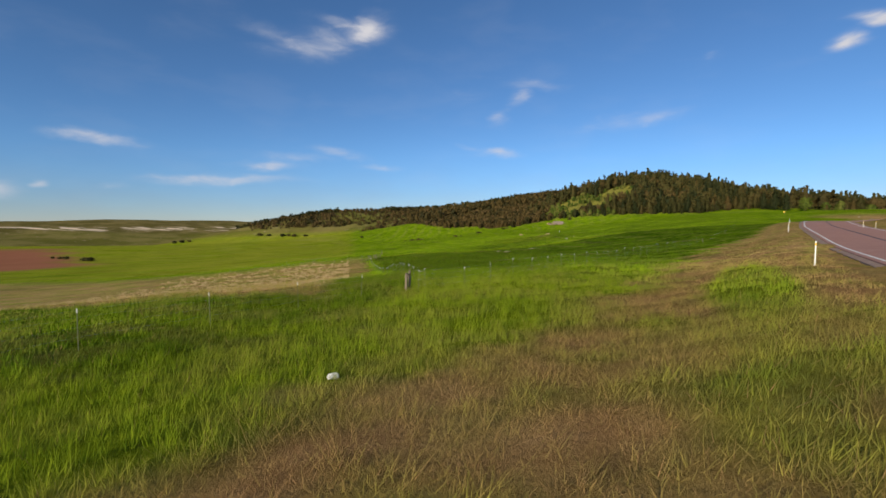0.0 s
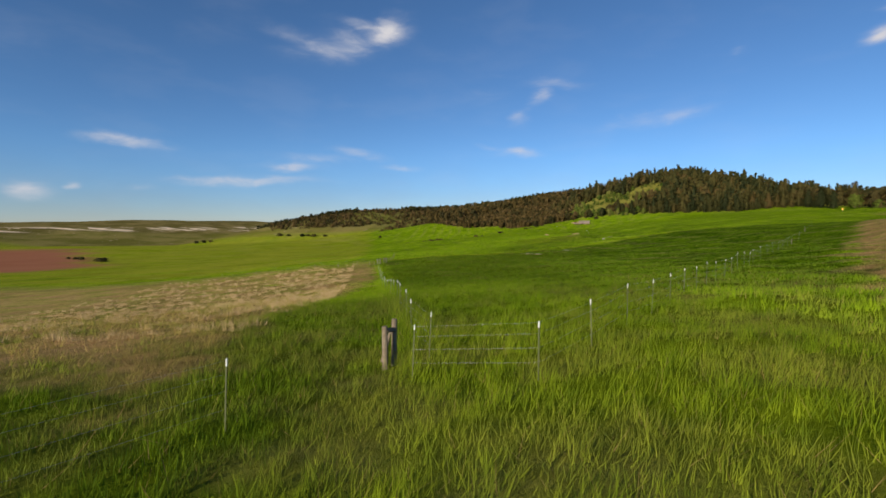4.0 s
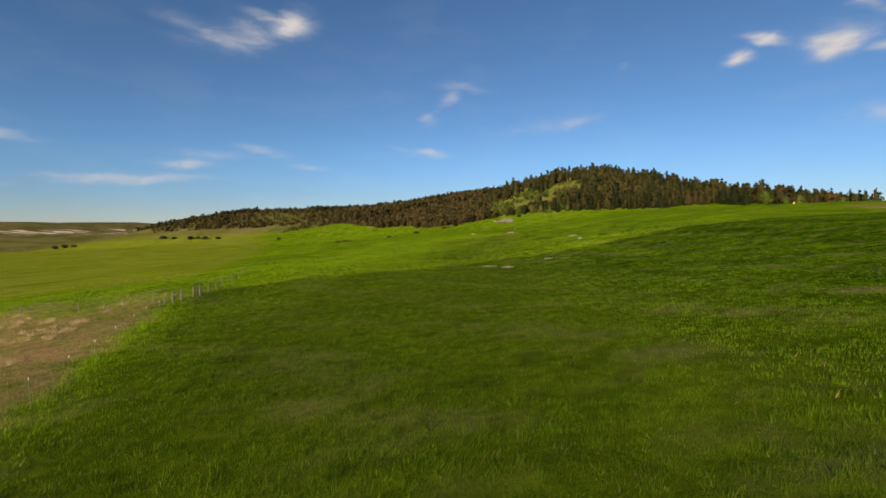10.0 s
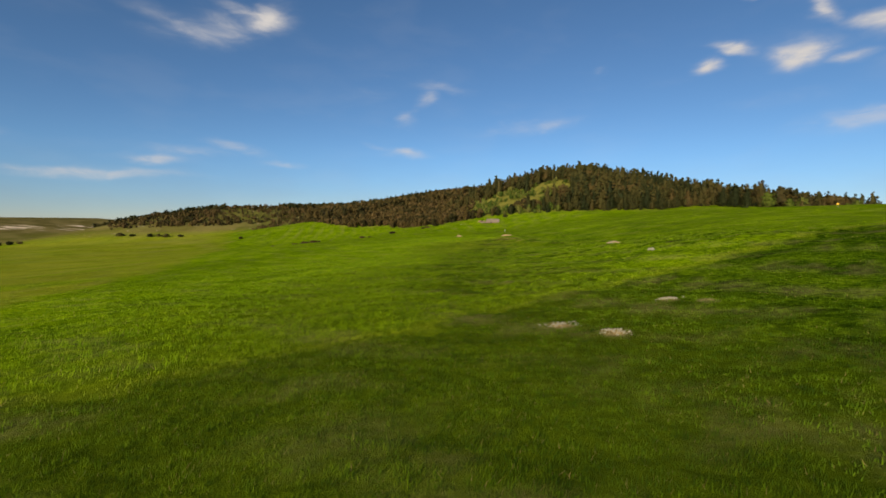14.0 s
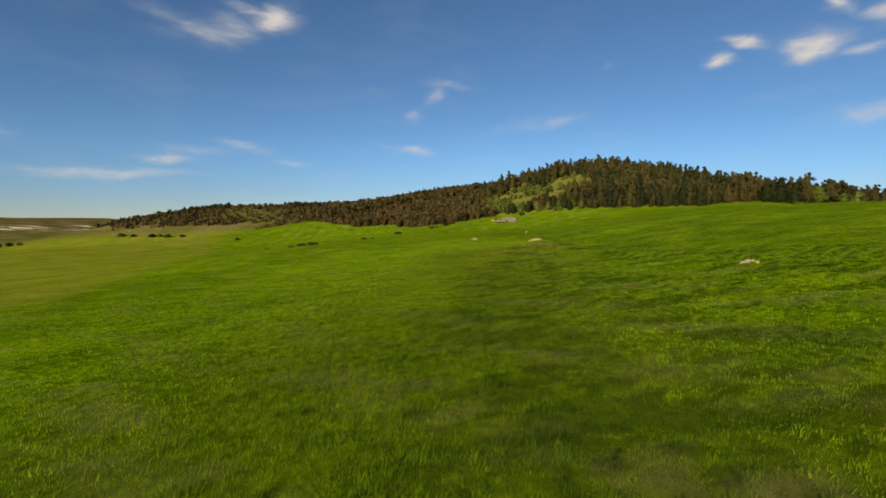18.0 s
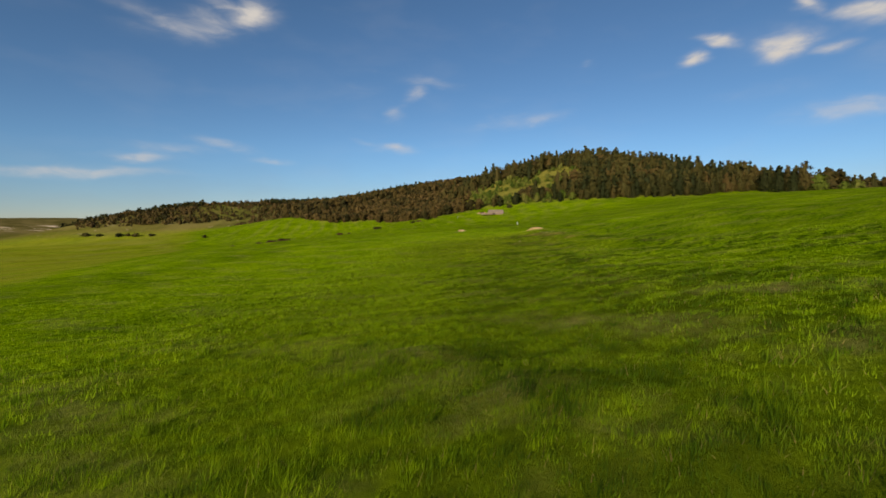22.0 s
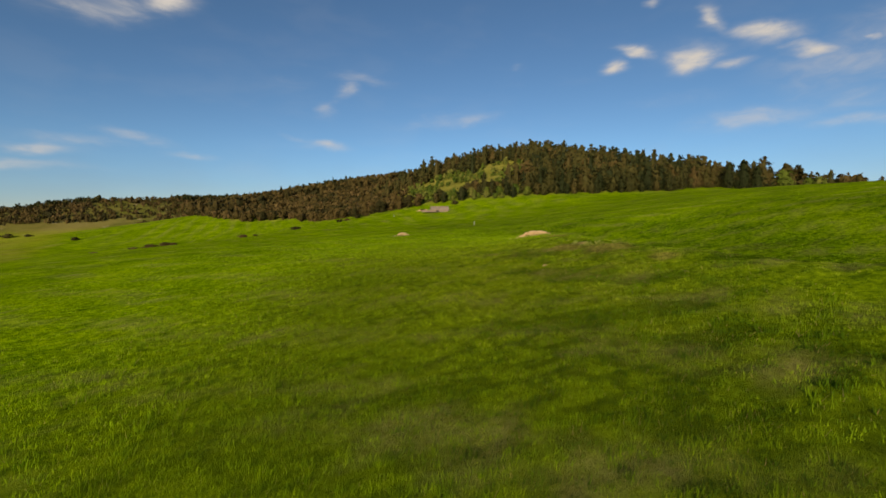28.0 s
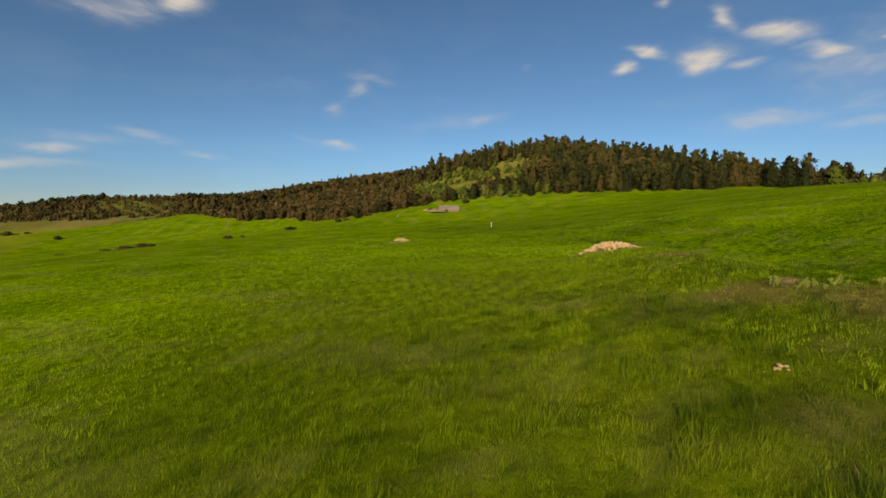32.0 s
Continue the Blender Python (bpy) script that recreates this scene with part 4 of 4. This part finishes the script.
for k, (bx, by, size) in enumerate(((-252, 312, 1.6), (-246, 309, 1.8), (-287, 333, 1.1), (-296, 337, 1.0), (-280, 330, 1.4), (103.5, 423.5, 1.3), (-385, 1040, 4), (-372, 1042, 3), (-357, 1034, 4), (-443, 1056, 4), (-420, 1050, 3), (-620, 1050, 4), (-640, 1054, 4), (-600, 1044, 3), (-330, 1030, 3), (-112, 563, 1.5))):
    ob = new("green_bush", LEAFY[k % 3])
    ob.matrix_world = pose(bx, by, z_at(bx, by) - 0.1, 0, 0, 41 * k) @ Matrix.Diagonal((size * 1.25, size, size, 1))
    tagged(ob, "dark green bush standing alone in the pasture", "shrub", "bushes in the valley")


# ---- old barn below the wood ----
def wall_boards(width, tall, gap=0.24):
    return [(-width / 2 + gap * (i + 0.5), tall) for i in range(int(width / gap))]


bx, by = 90.0, 409.0
barn = thing("barn", "small weathered pink-grey wooden barn with a grey shingled roof", "barn", (bx, by, z_at(bx, by) - 0.2), turn=-14)
W, D, HT, RISE = 8.0, 6.4, 1.0, 1.6
part("wall", from_bm("wall", box_bm((W, 0.14, HT), (0, -D / 2, HT / 2)), boards), barn)
part("wall", from_bm("wall", box_bm((W, 0.14, HT), (0, D / 2, HT / 2)), boards), barn)
for sx in (-1, 1):
    bm = bmesh.new()
    gable = [(-D / 2, 0), (D / 2, 0), (D / 2, HT), (0, HT + RISE), (-D / 2, HT)]
    f = bm.faces.new([bm.verts.new((sx * (W / 2 - 0.07), u, v)) for u, v in gable])
    ext = bmesh.ops.extrude_face_region(bm, geom=[f])
    bmesh.ops.translate(bm, verts=[v for v in ext["geom"] if isinstance(v, bmesh.types.BMVert)], vec=(sx * 0.14, 0, 0))
    bmesh.ops.recalc_face_normals(bm, faces=bm.faces[:])
    part("gable_wall", from_bm("gable_wall", bm, boards), barn)
slope = math.atan2(RISE, D / 2)
for sy in (-1, 1):
    part("roof", from_bm("roof", box_bm((W + 0.8, math.hypot(D / 2, RISE) + 0.5, 0.12), (0, sy * (D / 4 + 0.12), HT + RISE / 2 - 0.02), 0.02, Matrix.Rotation(-sy * slope, 4, "X")), roof_mat), barn, "grey shingled roof slope")
board = from_bm("board", box_bm((0.21, 0.03, HT - 0.1), (0, 0, HT / 2), 0.006), boards)
for u, _ in wall_boards(W, HT):
    if abs(u + 1.2) < 0.62:
        continue
    ob = part("board", board, barn)
    ob.location = (u, -D / 2 - 0.088, 0)
# near-black panel on the closed wall paints the shade inside a doorway
part("door", from_bm("door", box_bm((1.1, 0.05, 1.0), (-1.2, -D / 2 - 0.10, 0.55), 0.01), dark_mat), barn, "dark panel standing in for the shade of an open doorway")
part("lean_to", from_bm("lean_to", box_bm((4.6, 3.4, 0.8), (-W / 2 - 2.32, -0.5, 0.4), 0.03), boards), barn, "low lean-to shed")
part("lean_to_roof", from_bm("lean_to_roof", box_bm((4.9, 3.8, 0.1), (-W / 2 - 2.35, -0.5, 1.02), 0.02, Matrix.Rotation(-0.09, 4, "Y")), roof_mat), barn, "sloping grey lean-to roof")


# ---- stones ----
def stone_mesh(seed, mat, flat=0.75):
    rng = random.Random(seed)
    bm = bmesh.new()
    bmesh.ops.create_icosphere(bm, subdivisions=1, radius=0.5)
    for v in bm.verts:
        v.co *= rng.uniform(0.72, 1.2)
        v.co.z *= flat
    return from_bm("stone", bm, mat)


STONES = [stone_mesh(k, stone_mat, 0.65 + 0.1 * (k % 3)) for k in range(8)]
PALE = [stone_mesh(20 + k, pale_stone, 0.6) for k in range(4)]


def stone_pile(name, label, x, y, long, wide, tall, number, size, meshes, turn=0.0, seed=0):
    rng = random.Random(seed)
    heap = thing(name, label, "stone pile", (x, y, z_at(x, y)), turn=turn)
    for _ in range(number):
        u, v = rng.gauss(0, 0.42), rng.gauss(0, 0.42)
        up = max(0.0, 1 - u * u - v * v) * tall
        s = size * rng.uniform(0.5, 1.4)
        ob = part("stone", rng.choice(meshes), heap)
        lx, ly = u * long, v * wide
        c, n = math.cos(radians(turn)), math.sin(radians(turn))
        dz = z_at(x + lx * c - ly * n, y + lx * n + ly * c) - z_at(x, y)
        ob.matrix_basis = pose(lx, ly, dz + up * rng.uniform(0.5, 1.0) + s * 0.12, rng.uniform(-40, 40), rng.uniform(-40, 40), rng.uniform(0, 360)) @ Matrix.Diagonal((s * 1.2, s, s, 1))
    return heap


stone_pile("stone_pile", "heap of tan field stones cleared onto a grassy mound", 48.7, 247.3, 2.2, 1.0, 0.6, 290, 0.23, STONES, -20, 1)
stone_pile("stone_pile", "small heap of tan field stones in the grass", 41.0, 288, 1.5, 0.8, 0.45, 60, 0.30, STONES, 10, 2)
stone_pile("stone_pile", "low scatter of pale and tan stones in the grass", 42.6, 168.4, 2.2, 0.5, 0.15, 22, 0.36, STONES + PALE, 20, 3)
stone_pile("stone_patch", "thin patch of pale gravel stones among the crop", 11.0, 118.1, 1.3, 0.5, 0.04, 70, 0.10, PALE, 10, 4)
stone_pile("stone_patch", "thin patch of pale gravel stones among the crop", 12.9, 115.9, 1.0, 0.45, 0.04, 60, 0.10, PALE, -15, 5)
stone_pile("stone_patch", "thin patch of pale gravel stones among the crop", 20.3, 122.2, 0.9, 0.4, 0.05, 50, 0.12, PALE, 0, 6)
stone_pile("stone_patch", "few pale stones in a worn spot of grass", 36.6, 224.4, 0.45, 0.3, 0.05, 9, 0.10, STONES, 0, 7)
stone_pile("stone_pile", "grey rubble heap beside the barn", 85.5, 424.5, 2.6, 1.2, 0.5, 60, 0.6, STONES, 0, 8)
stone_pile("stone_pile", "single pale boulder and chips far out in the meadow", 34.5, 145.5, 0.5, 0.4, 0.2, 8, 0.3, PALE, 0, 9)


# ---- fences ----
def stick(name, tall, r, mat, sides=8, lean=0.0):
    bm = bmesh.new()
    rod(bm, (0, 0, -0.3), (lean, 0, tall), r, r * 0.9, sides)
    bmesh.ops.bevel(bm, geom=[e for e in bm.edges if abs(e.verts[0].co.z - tall) < 0.01 and abs(e.verts[1].co.z - tall) < 0.01], offset=r * 0.25, segments=1, affect="EDGES")
    return from_bm(name, bm, mat)


def tee_post(name, tall):
    bm = box_bm((0.018, 0.006, tall + 0.3), (0, 0, (tall - 0.3) / 2))
    bmesh.ops.create_cube(bm, size=1, matrix=Matrix.Translation((0, 0.012, (tall - 0.3) / 2)) @ Matrix.Diagonal((0.005, 0.018, tall + 0.3, 1)))
    return from_bm(name, bm, green_steel)


TEE, TIP = tee_post("post", 1.20), from_bm("white_tip", box_bm((0.024, 0.024, 0.12), (0, 0.008, 1.145), 0.005), white_paint)
WOODEN = [stick("post", 0.74 + 0.08 * k, 0.045 - 0.006 * k, post_wood, 9, 0.03 * k - 0.03) for k in range(3)]


def wire_mesh(points, lift):
    bm = bmesh.new()
    for a, b in zip(points, points[1:]):
        rod(bm, (a[0], a[1], a[2] + lift), (b[0], b[1], b[2] + lift), 0.0012, 0.0012, 3)
    return from_bm("wire", bm, wire_mat)


def fence(label, spots, wooden=()):
    top = thing("wire_fence", label, "fence")
    pts = []
    for k, (x, y) in enumerate(spots):
        z = z_at(x, y)
        pts.append((x, y, z))
        if k in wooden:
            ob = part("post", WOODEN[k % 3], top, "grey weathered wooden post")
        else:
            ob = part("post", TEE, top)
            part("white_tip", TIP, ob, "white painted tip")
        ob.matrix_basis = pose(x, y, z - 0.08, 2.5 * math.sin(k * 2.1), 2.5 * math.cos(k * 3.7), 40 * k)
    for lift in (0.35, 0.62, 0.88, 1.08):
        part("wire", wire_mesh(pts, lift), top)
    return top


long_run = [(fence_x(y) + 0.12 * math.sin(y), y) for y in [25.9 + 2.94 * k for k in range(26)]]
fence("wire fence of steel posts with white tips between meadow and stubble", long_run)
fence("wire fence of steel posts with white tips in tall grass", [(-4.4, 21.9), (-6.3, 18.7), (-8.2, 15.5), (-10.1, 12.3), (-12.0, 9.1), (-13.9, 5.9), (-15.8, 2.7)])
right_run = [(-1.9, 24.4), (0.5, 23.7), (2.0, 25.9), (3.5, 28.2), (5.0, 30.5), (6.5, 32.8), (7.9, 34.9), (9.5, 37.3), (11.1, 39.7), (12.7, 42.0), (14.4, 44.4), (16.1, 46.8), (17.8, 49.3), (19.5, 51.6), (21.2, 53.9), (23, 56.6), (26, 60.6), (29, 64.7), (32, 68.7), (35, 72.6), (38, 76.5), (41, 80.4), (44.5, 85), (52, 95), (60, 105.5), (69, 117)]
fence("wire fence of steel posts with white tips along the road ditch", right_run, wooden=(22, 24))
fence("old wire fence with wooden posts along the stubble's end", [(-19.3, 101.5), (-20.2, 101.7), (-22.6, 101.9), (-26.5, 102.8), (-31.5, 103.8), (-37.5, 105.2), (-44.5, 106.7), (-52.5, 108.2)], wooden=range(8))
fence("old wire fence with short wooden posts running uphill", [(-17.5, 104.4), (-17.5, 105.9), (-17.3, 107.2), (-17.3, 109.0), (-17.5, 112.4), (-18.0, 116.2), (-18.8, 120.5)], wooden=range(7))


def brace(x, y, turn, wide, label, tall=1.3):
    """Two stout posts with a cross rail and a diagonal."""
    ob = thing("brace_post", label, "fence post", (x, y, z_at(x, y)), turn=turn)
    for s in (-1, 1):
        p = part("post", stick("post", tall + 0.05 * s, 0.02 + 0.05 * tall, post_wood, 10, 0.02 * s), ob)
        p.location = (s * wide / 2, 0, 0)
    bm = bmesh.new()
    rod(bm, (-wide / 2, -0.02, tall * 0.85), (wide / 2, -0.02, tall * 0.82), 0.055, 0.05, 8)
    part("rail", from_bm("rail", bm, post_wood), ob)
    bm = bmesh.new()
    rod(bm, (-wide / 2, 0.09, tall * 0.15), (wide / 2, 0.09, tall * 0.75), 0.04, 0.035, 7)
    part("diagonal", from_bm("diagonal", bm, post_wood), ob)
    return ob


brace(-2.55, 25.5, 66, 0.34, "pair of grey weathered wooden corner posts in the meadow", 1.02)
brace(-18.5, 101.9, 40, 0.62, "grey wooden brace of two posts beside the gateway", 0.95)
brace(-17.75, 103.95, 40, 0.5, "grey wooden brace of two posts beside the gateway", 0.95)
for k, (x, y) in enumerate(((72.1, 323), (69.5, 418.5))):
    ob = thing("marker_stake", "white painted marker stake standing in the open field", "stake", (x, y, z_at(x, y)), "marker stakes")
    part("shaft", stick("shaft", 1.1, 0.06, white_paint, 8), ob)
    part("cap", from_bm("cap", box_bm((0.15, 0.15, 0.08), (0, 0, 1.12), 0.02), white_paint), ob)

# ---- road markers ----
SHAFT = from_bm("shaft", box_bm((0.045, 0.025, 1.4), (0, 0, 0.4), 0.006), white_paint)
PLATE = from_bm("reflector", box_bm((0.06, 0.012, 0.09), (0, -0.022, 1.0), 0.004), amber)
CAP = from_bm("cap", box_bm((0.06, 0.045, 0.05), (0, 0, 1.115), 0.006), white_paint)
for k, (x, y, turn) in enumerate(((15.5, 20.6, -36), (45.8, 65.5, -36), (73, 104, -36), (-16, -26, -36), (152, 180, -70))):
    ob = thing("road_marker", "slim white road marker post with a small reflector", "road marker", (x, y, z_at(x, y)), "road markers", turn)
    part("shaft", SHAFT, ob)
    part("reflector", PLATE, ob, "small reflector plate")
    part("cap", CAP, ob)
for x, y in ((62.6, 73.4), (63.8, 72.6)):
    ob = thing("road_marker", "slim white road marker post inside the bend", "road marker", (x, y, z_at(x, y)), "road markers", -30)
    part("shaft", SHAFT, ob)
    part("reflector", PLATE, ob, "small reflector plate")
sign = thing("road_sign", "small yellow bend warning sign beside the far road", "road sign", (156, 226, z_at(156, 226)), turn=-30)
part("pole", stick("pole", 0.9, 0.04, wire_mat, 8), sign)
part("board", from_bm("board", box_bm((0.55, 0.02, 0.55), (0, -0.05, 1.0), 0.0, Matrix.Rotation(radians(45), 4, "Y")), amber), sign, "yellow diamond board")

# ---- litter ----
bm = bmesh.new()
bmesh.ops.create_icosphere(bm, subdivisions=3, radius=0.17)
for v in bm.verts:
    k = 1 + 0.35 * noise.noise(v.co * 9) + 0.22 * noise.noise(v.co * 21)
    v.co = Vector((v.co.x * 1.25 * k, v.co.y * 0.9 * k, v.co.z * 0.62 * k))
bag = new("plastic_bag", from_bm("plastic_bag", bm, bag_mat))
bag.matrix_world = pose(-2.25, 8.6, z_at(-2.25, 8.6) + 0.05, 10, -8, 30) @ Matrix.Scale(0.52, 4)
tagged(bag, "crumpled white plastic bag lying in the dry grass", "litter")

# ---- grass ----
def grass(name, label, near, far, number, wide, tall, seed, each):
    """Blades between two distances from the middle of the meadow's lane."""
    rng = np.random.default_rng(seed)
    many = number * 6 // each
    x, y = rng.uniform(-4 - far, 38 + far, many), rng.uniform(-2 - 0.2 * far, 252 + 1.0 * far, many)
    d = from_lane(x, y)
    keep = (d >= near) & (d < far)
    x, y = x[keep], y[keep]
    clump = waves(x, y, 1.1, 61, 2)
    keep = rng.random(len(x)) < 0.85 + 0.3 * clump
    side = x > -12 + 0.4 * y
    if side.any():
        ok = np.ones(len(x), bool)
        ok[side] = from_road(x[side], y[side]) > 1.7
        keep &= ok
    x, y = x[keep][: number // each], y[keep][: number // each]
    # each tuft spreads into blades that lean outwards
    size = np.repeat(rng.uniform(0.75, 1.25, len(x)), each)
    ox, oy = rng.normal(0, 2.6 * wide + 0.045, (2, len(x) * each)) * size
    x, y = np.repeat(x, each) + ox, np.repeat(y, each) + oy
    count = len(x)
    z = land(x, y)
    za, zb = zones(x, y)
    keep = rng.random(count) > 0.8 * za[:, 2]
    x, y, z, za, zb, ox, oy, size = x[keep], y[keep], z[keep], za[keep], zb[keep], ox[keep], oy[keep], size[keep]
    count = len(x)
    dry, crop = za[:, 0], za[:, 1]
    h = tall * size * rng.uniform(0.6, 1.2, count) * (0.95 - 0.42 * dry - 0.25 * np.minimum(crop, 1)) * (0.56 + 0.44 * (1 - smooth(y, 34, 62))) * (1 + 0.48 * waves(x, y, 1.1, 61, 2) + 0.16 * waves(x, y, 6.0, 62))
    rows = np.exp(-(((x - fence_x(y)) / 0.6) ** 2)) * smooth(y, 23, 26) * (1 - smooth(y, 98, 104))
    h = h * (1 + 1.7 * rows * rng.uniform(0.3, 1.2, count))
    straw = (dry > 0.55) & (x < fence_x(y) - 2) & (waves(x, y, 1.5, 66, 2) > 0.32)
    tuft = smooth(waves(x * 0.6, y, 2.6, 63, 2), 0.22, 0.5) * smooth(y - field_edge(x), -2, 3) * smooth(waves(x, y, 40.0, 64), -0.6, 0.4)
    h = h * (1 + 0.9 * tuft) * np.where(straw, 2.1, 1.0)
    za[:, 1] = np.clip(za[:, 1] + 0.5 * tuft, 0, 1.7)
    za[:, 0] = np.clip(za[:, 0] * rng.uniform(0.7, 1.2, count) + (rng.random(count) < 0.05) * 0.6, 0, 1)
    a = rng.uniform(0, 6.283, count)
    side = np.stack([np.cos(a), np.sin(a), 0 * a], 1) * (wide * rng.uniform(0.6, 1.4, count) * (1 + 0.5 * np.minimum(crop, 1) - 0.4 * dry))[:, None] * 0.5
    spread_out = 0.16 / (2.6 * wide + 0.045)
    lean = np.stack([0.14 + ox * spread_out + rng.normal(0, 0.2, count) * (1 + 3 * dry), 0.05 + oy * spread_out + rng.normal(0, 0.16, count) * (1 + 3 * dry), 0 * a], 1) * h[:, None]
    root = np.stack([x, y, z - 0.02], 1)
    tip = root + lean + np.stack([0 * h, 0 * h, h], 1)
    k = 3
    v = np.stack([root - side, root + side, tip], 1).reshape(-1, 3)
    f = np.arange(count * 3).reshape(-1, 3)
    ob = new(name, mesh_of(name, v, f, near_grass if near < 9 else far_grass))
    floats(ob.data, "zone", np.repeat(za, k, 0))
    floats(ob.data, "zone2", np.repeat(zb, k, 0))
    return tagged(ob, label, "grass", kind="stuff")


grass("meadow_grass", "tall fresh meadow grass, dry and brown in the ditch", 0, 9, 1000000, 0.0095, 0.36, 71, 6)
grass("meadow_grass", "tall fresh meadow grass leaning in the wind", 9, 20, 380000, 0.02, 0.34, 72, 5)
grass("meadow_grass", "meadow grass over the rolling field", 20, 45, 240000, 0.036, 0.24, 73, 5)
grass("meadow_grass", "short grass over the rolling field", 45, 80, 70000, 0.06, 0.14, 74, 5)


def straw(number, seed):
    """Pale dead tufts standing in the stubble beyond the fence."""
    rng = np.random.default_rng(seed)
    y = rng.uniform(30, 104, number * 3)
    x = fence_x(y) - 4.5 - 38 * rng.random(number * 3) ** 1.6
    za, _ = zones(x, y)
    keep = (za[:, 0] > 0.45) & (waves(x, y, 9.0, 67) > -0.25)
    x, y = x[keep][:number], y[keep][:number]
    big = np.repeat(rng.uniform(0.5, 1.5, len(x)), 50)
    ox, oy = rng.normal(0, 0.07, (2, len(big))) * big
    x, y = np.repeat(x, 50) + ox * 2.0, np.repeat(y, 50) + oy
    h = 0.30 * big * rng.uniform(0.5, 1.1, len(x))
    root = np.stack([x, y, land(x, y) - 0.02], 1)
    tip = root + np.stack([ox * 0.8 + 0.03, oy * 0.8, h], 1)
    a = rng.uniform(0, 6.283, len(x))
    side = np.stack([np.cos(a), np.sin(a), 0 * a], 1) * 0.009
    v = np.stack([root - side, root + side, tip], 1).reshape(-1, 3)
    ob = new("straw_tufts", mesh_of("straw_tufts", v, np.arange(len(v)).reshape(-1, 3), straw_mat))
    return tagged(ob, "pale dead grass tufts standing in the stubble", "grass", kind="stuff")


straw_mat = plain("straw", (0.36, 0.25, 0.12), (0.58, 0.43, 0.23), 2.0, 0.8)
straw(1300, 81)


# ---- tall weeds on the mound ----
def weed(seed):
    rng = random.Random(seed)
    bm = bmesh.new()
    for _ in range(5):
        a, s, h = rng.uniform(0, 6.283), rng.uniform(0.05, 0.25), rng.uniform(0.3, 0.55)
        tip = (math.cos(a) * s, math.sin(a) * s, h)
        rod(bm, (0, 0, 0), tip, 0.012, 0.006, 4)
        for k in range(3):
            bmesh.ops.create_icosphere(bm, subdivisions=1, radius=rng.uniform(0.025, 0.05), matrix=Matrix.Translation((tip[0] + rng.uniform(-0.07, 0.07), tip[1] + rng.uniform(-0.07, 0.07), h - 0.06 * k)))
    return from_bm("weed", bm, weed_mat)


weed_mat = plain("yellow_weed", (0.13, 0.17, 0.02), (0.30, 0.30, 0.07), 9.0, 0.7)
WEEDS = [weed(k) for k in range(5)]
random.seed(21)
for k in range(34):
    t = random.random()
    if k < 20:
        x, y = 41.9 + 3.6 * t + random.uniform(-0.4, 0.4), 229.6 - 2.8 * t + random.uniform(-0.4, 0.4)
    else:
        x, y = 47.9 + 1.2 * t + random.uniform(-0.5, 0.5), 236.5 - 9.0 * t + random.uniform(-0.5, 0.5)
    ob = new("flowering_weed", random.choice(WEEDS))
    ob.matrix_world = pose(x, y, z_at(x, y), 0, 0, random.uniform(0, 360)) @ Matrix.Scale(random.uniform(0.35, 0.68), 4)
    tagged(ob, "pale yellow flowering weed standing above the grass", "weed", "flowering weeds on the mound")
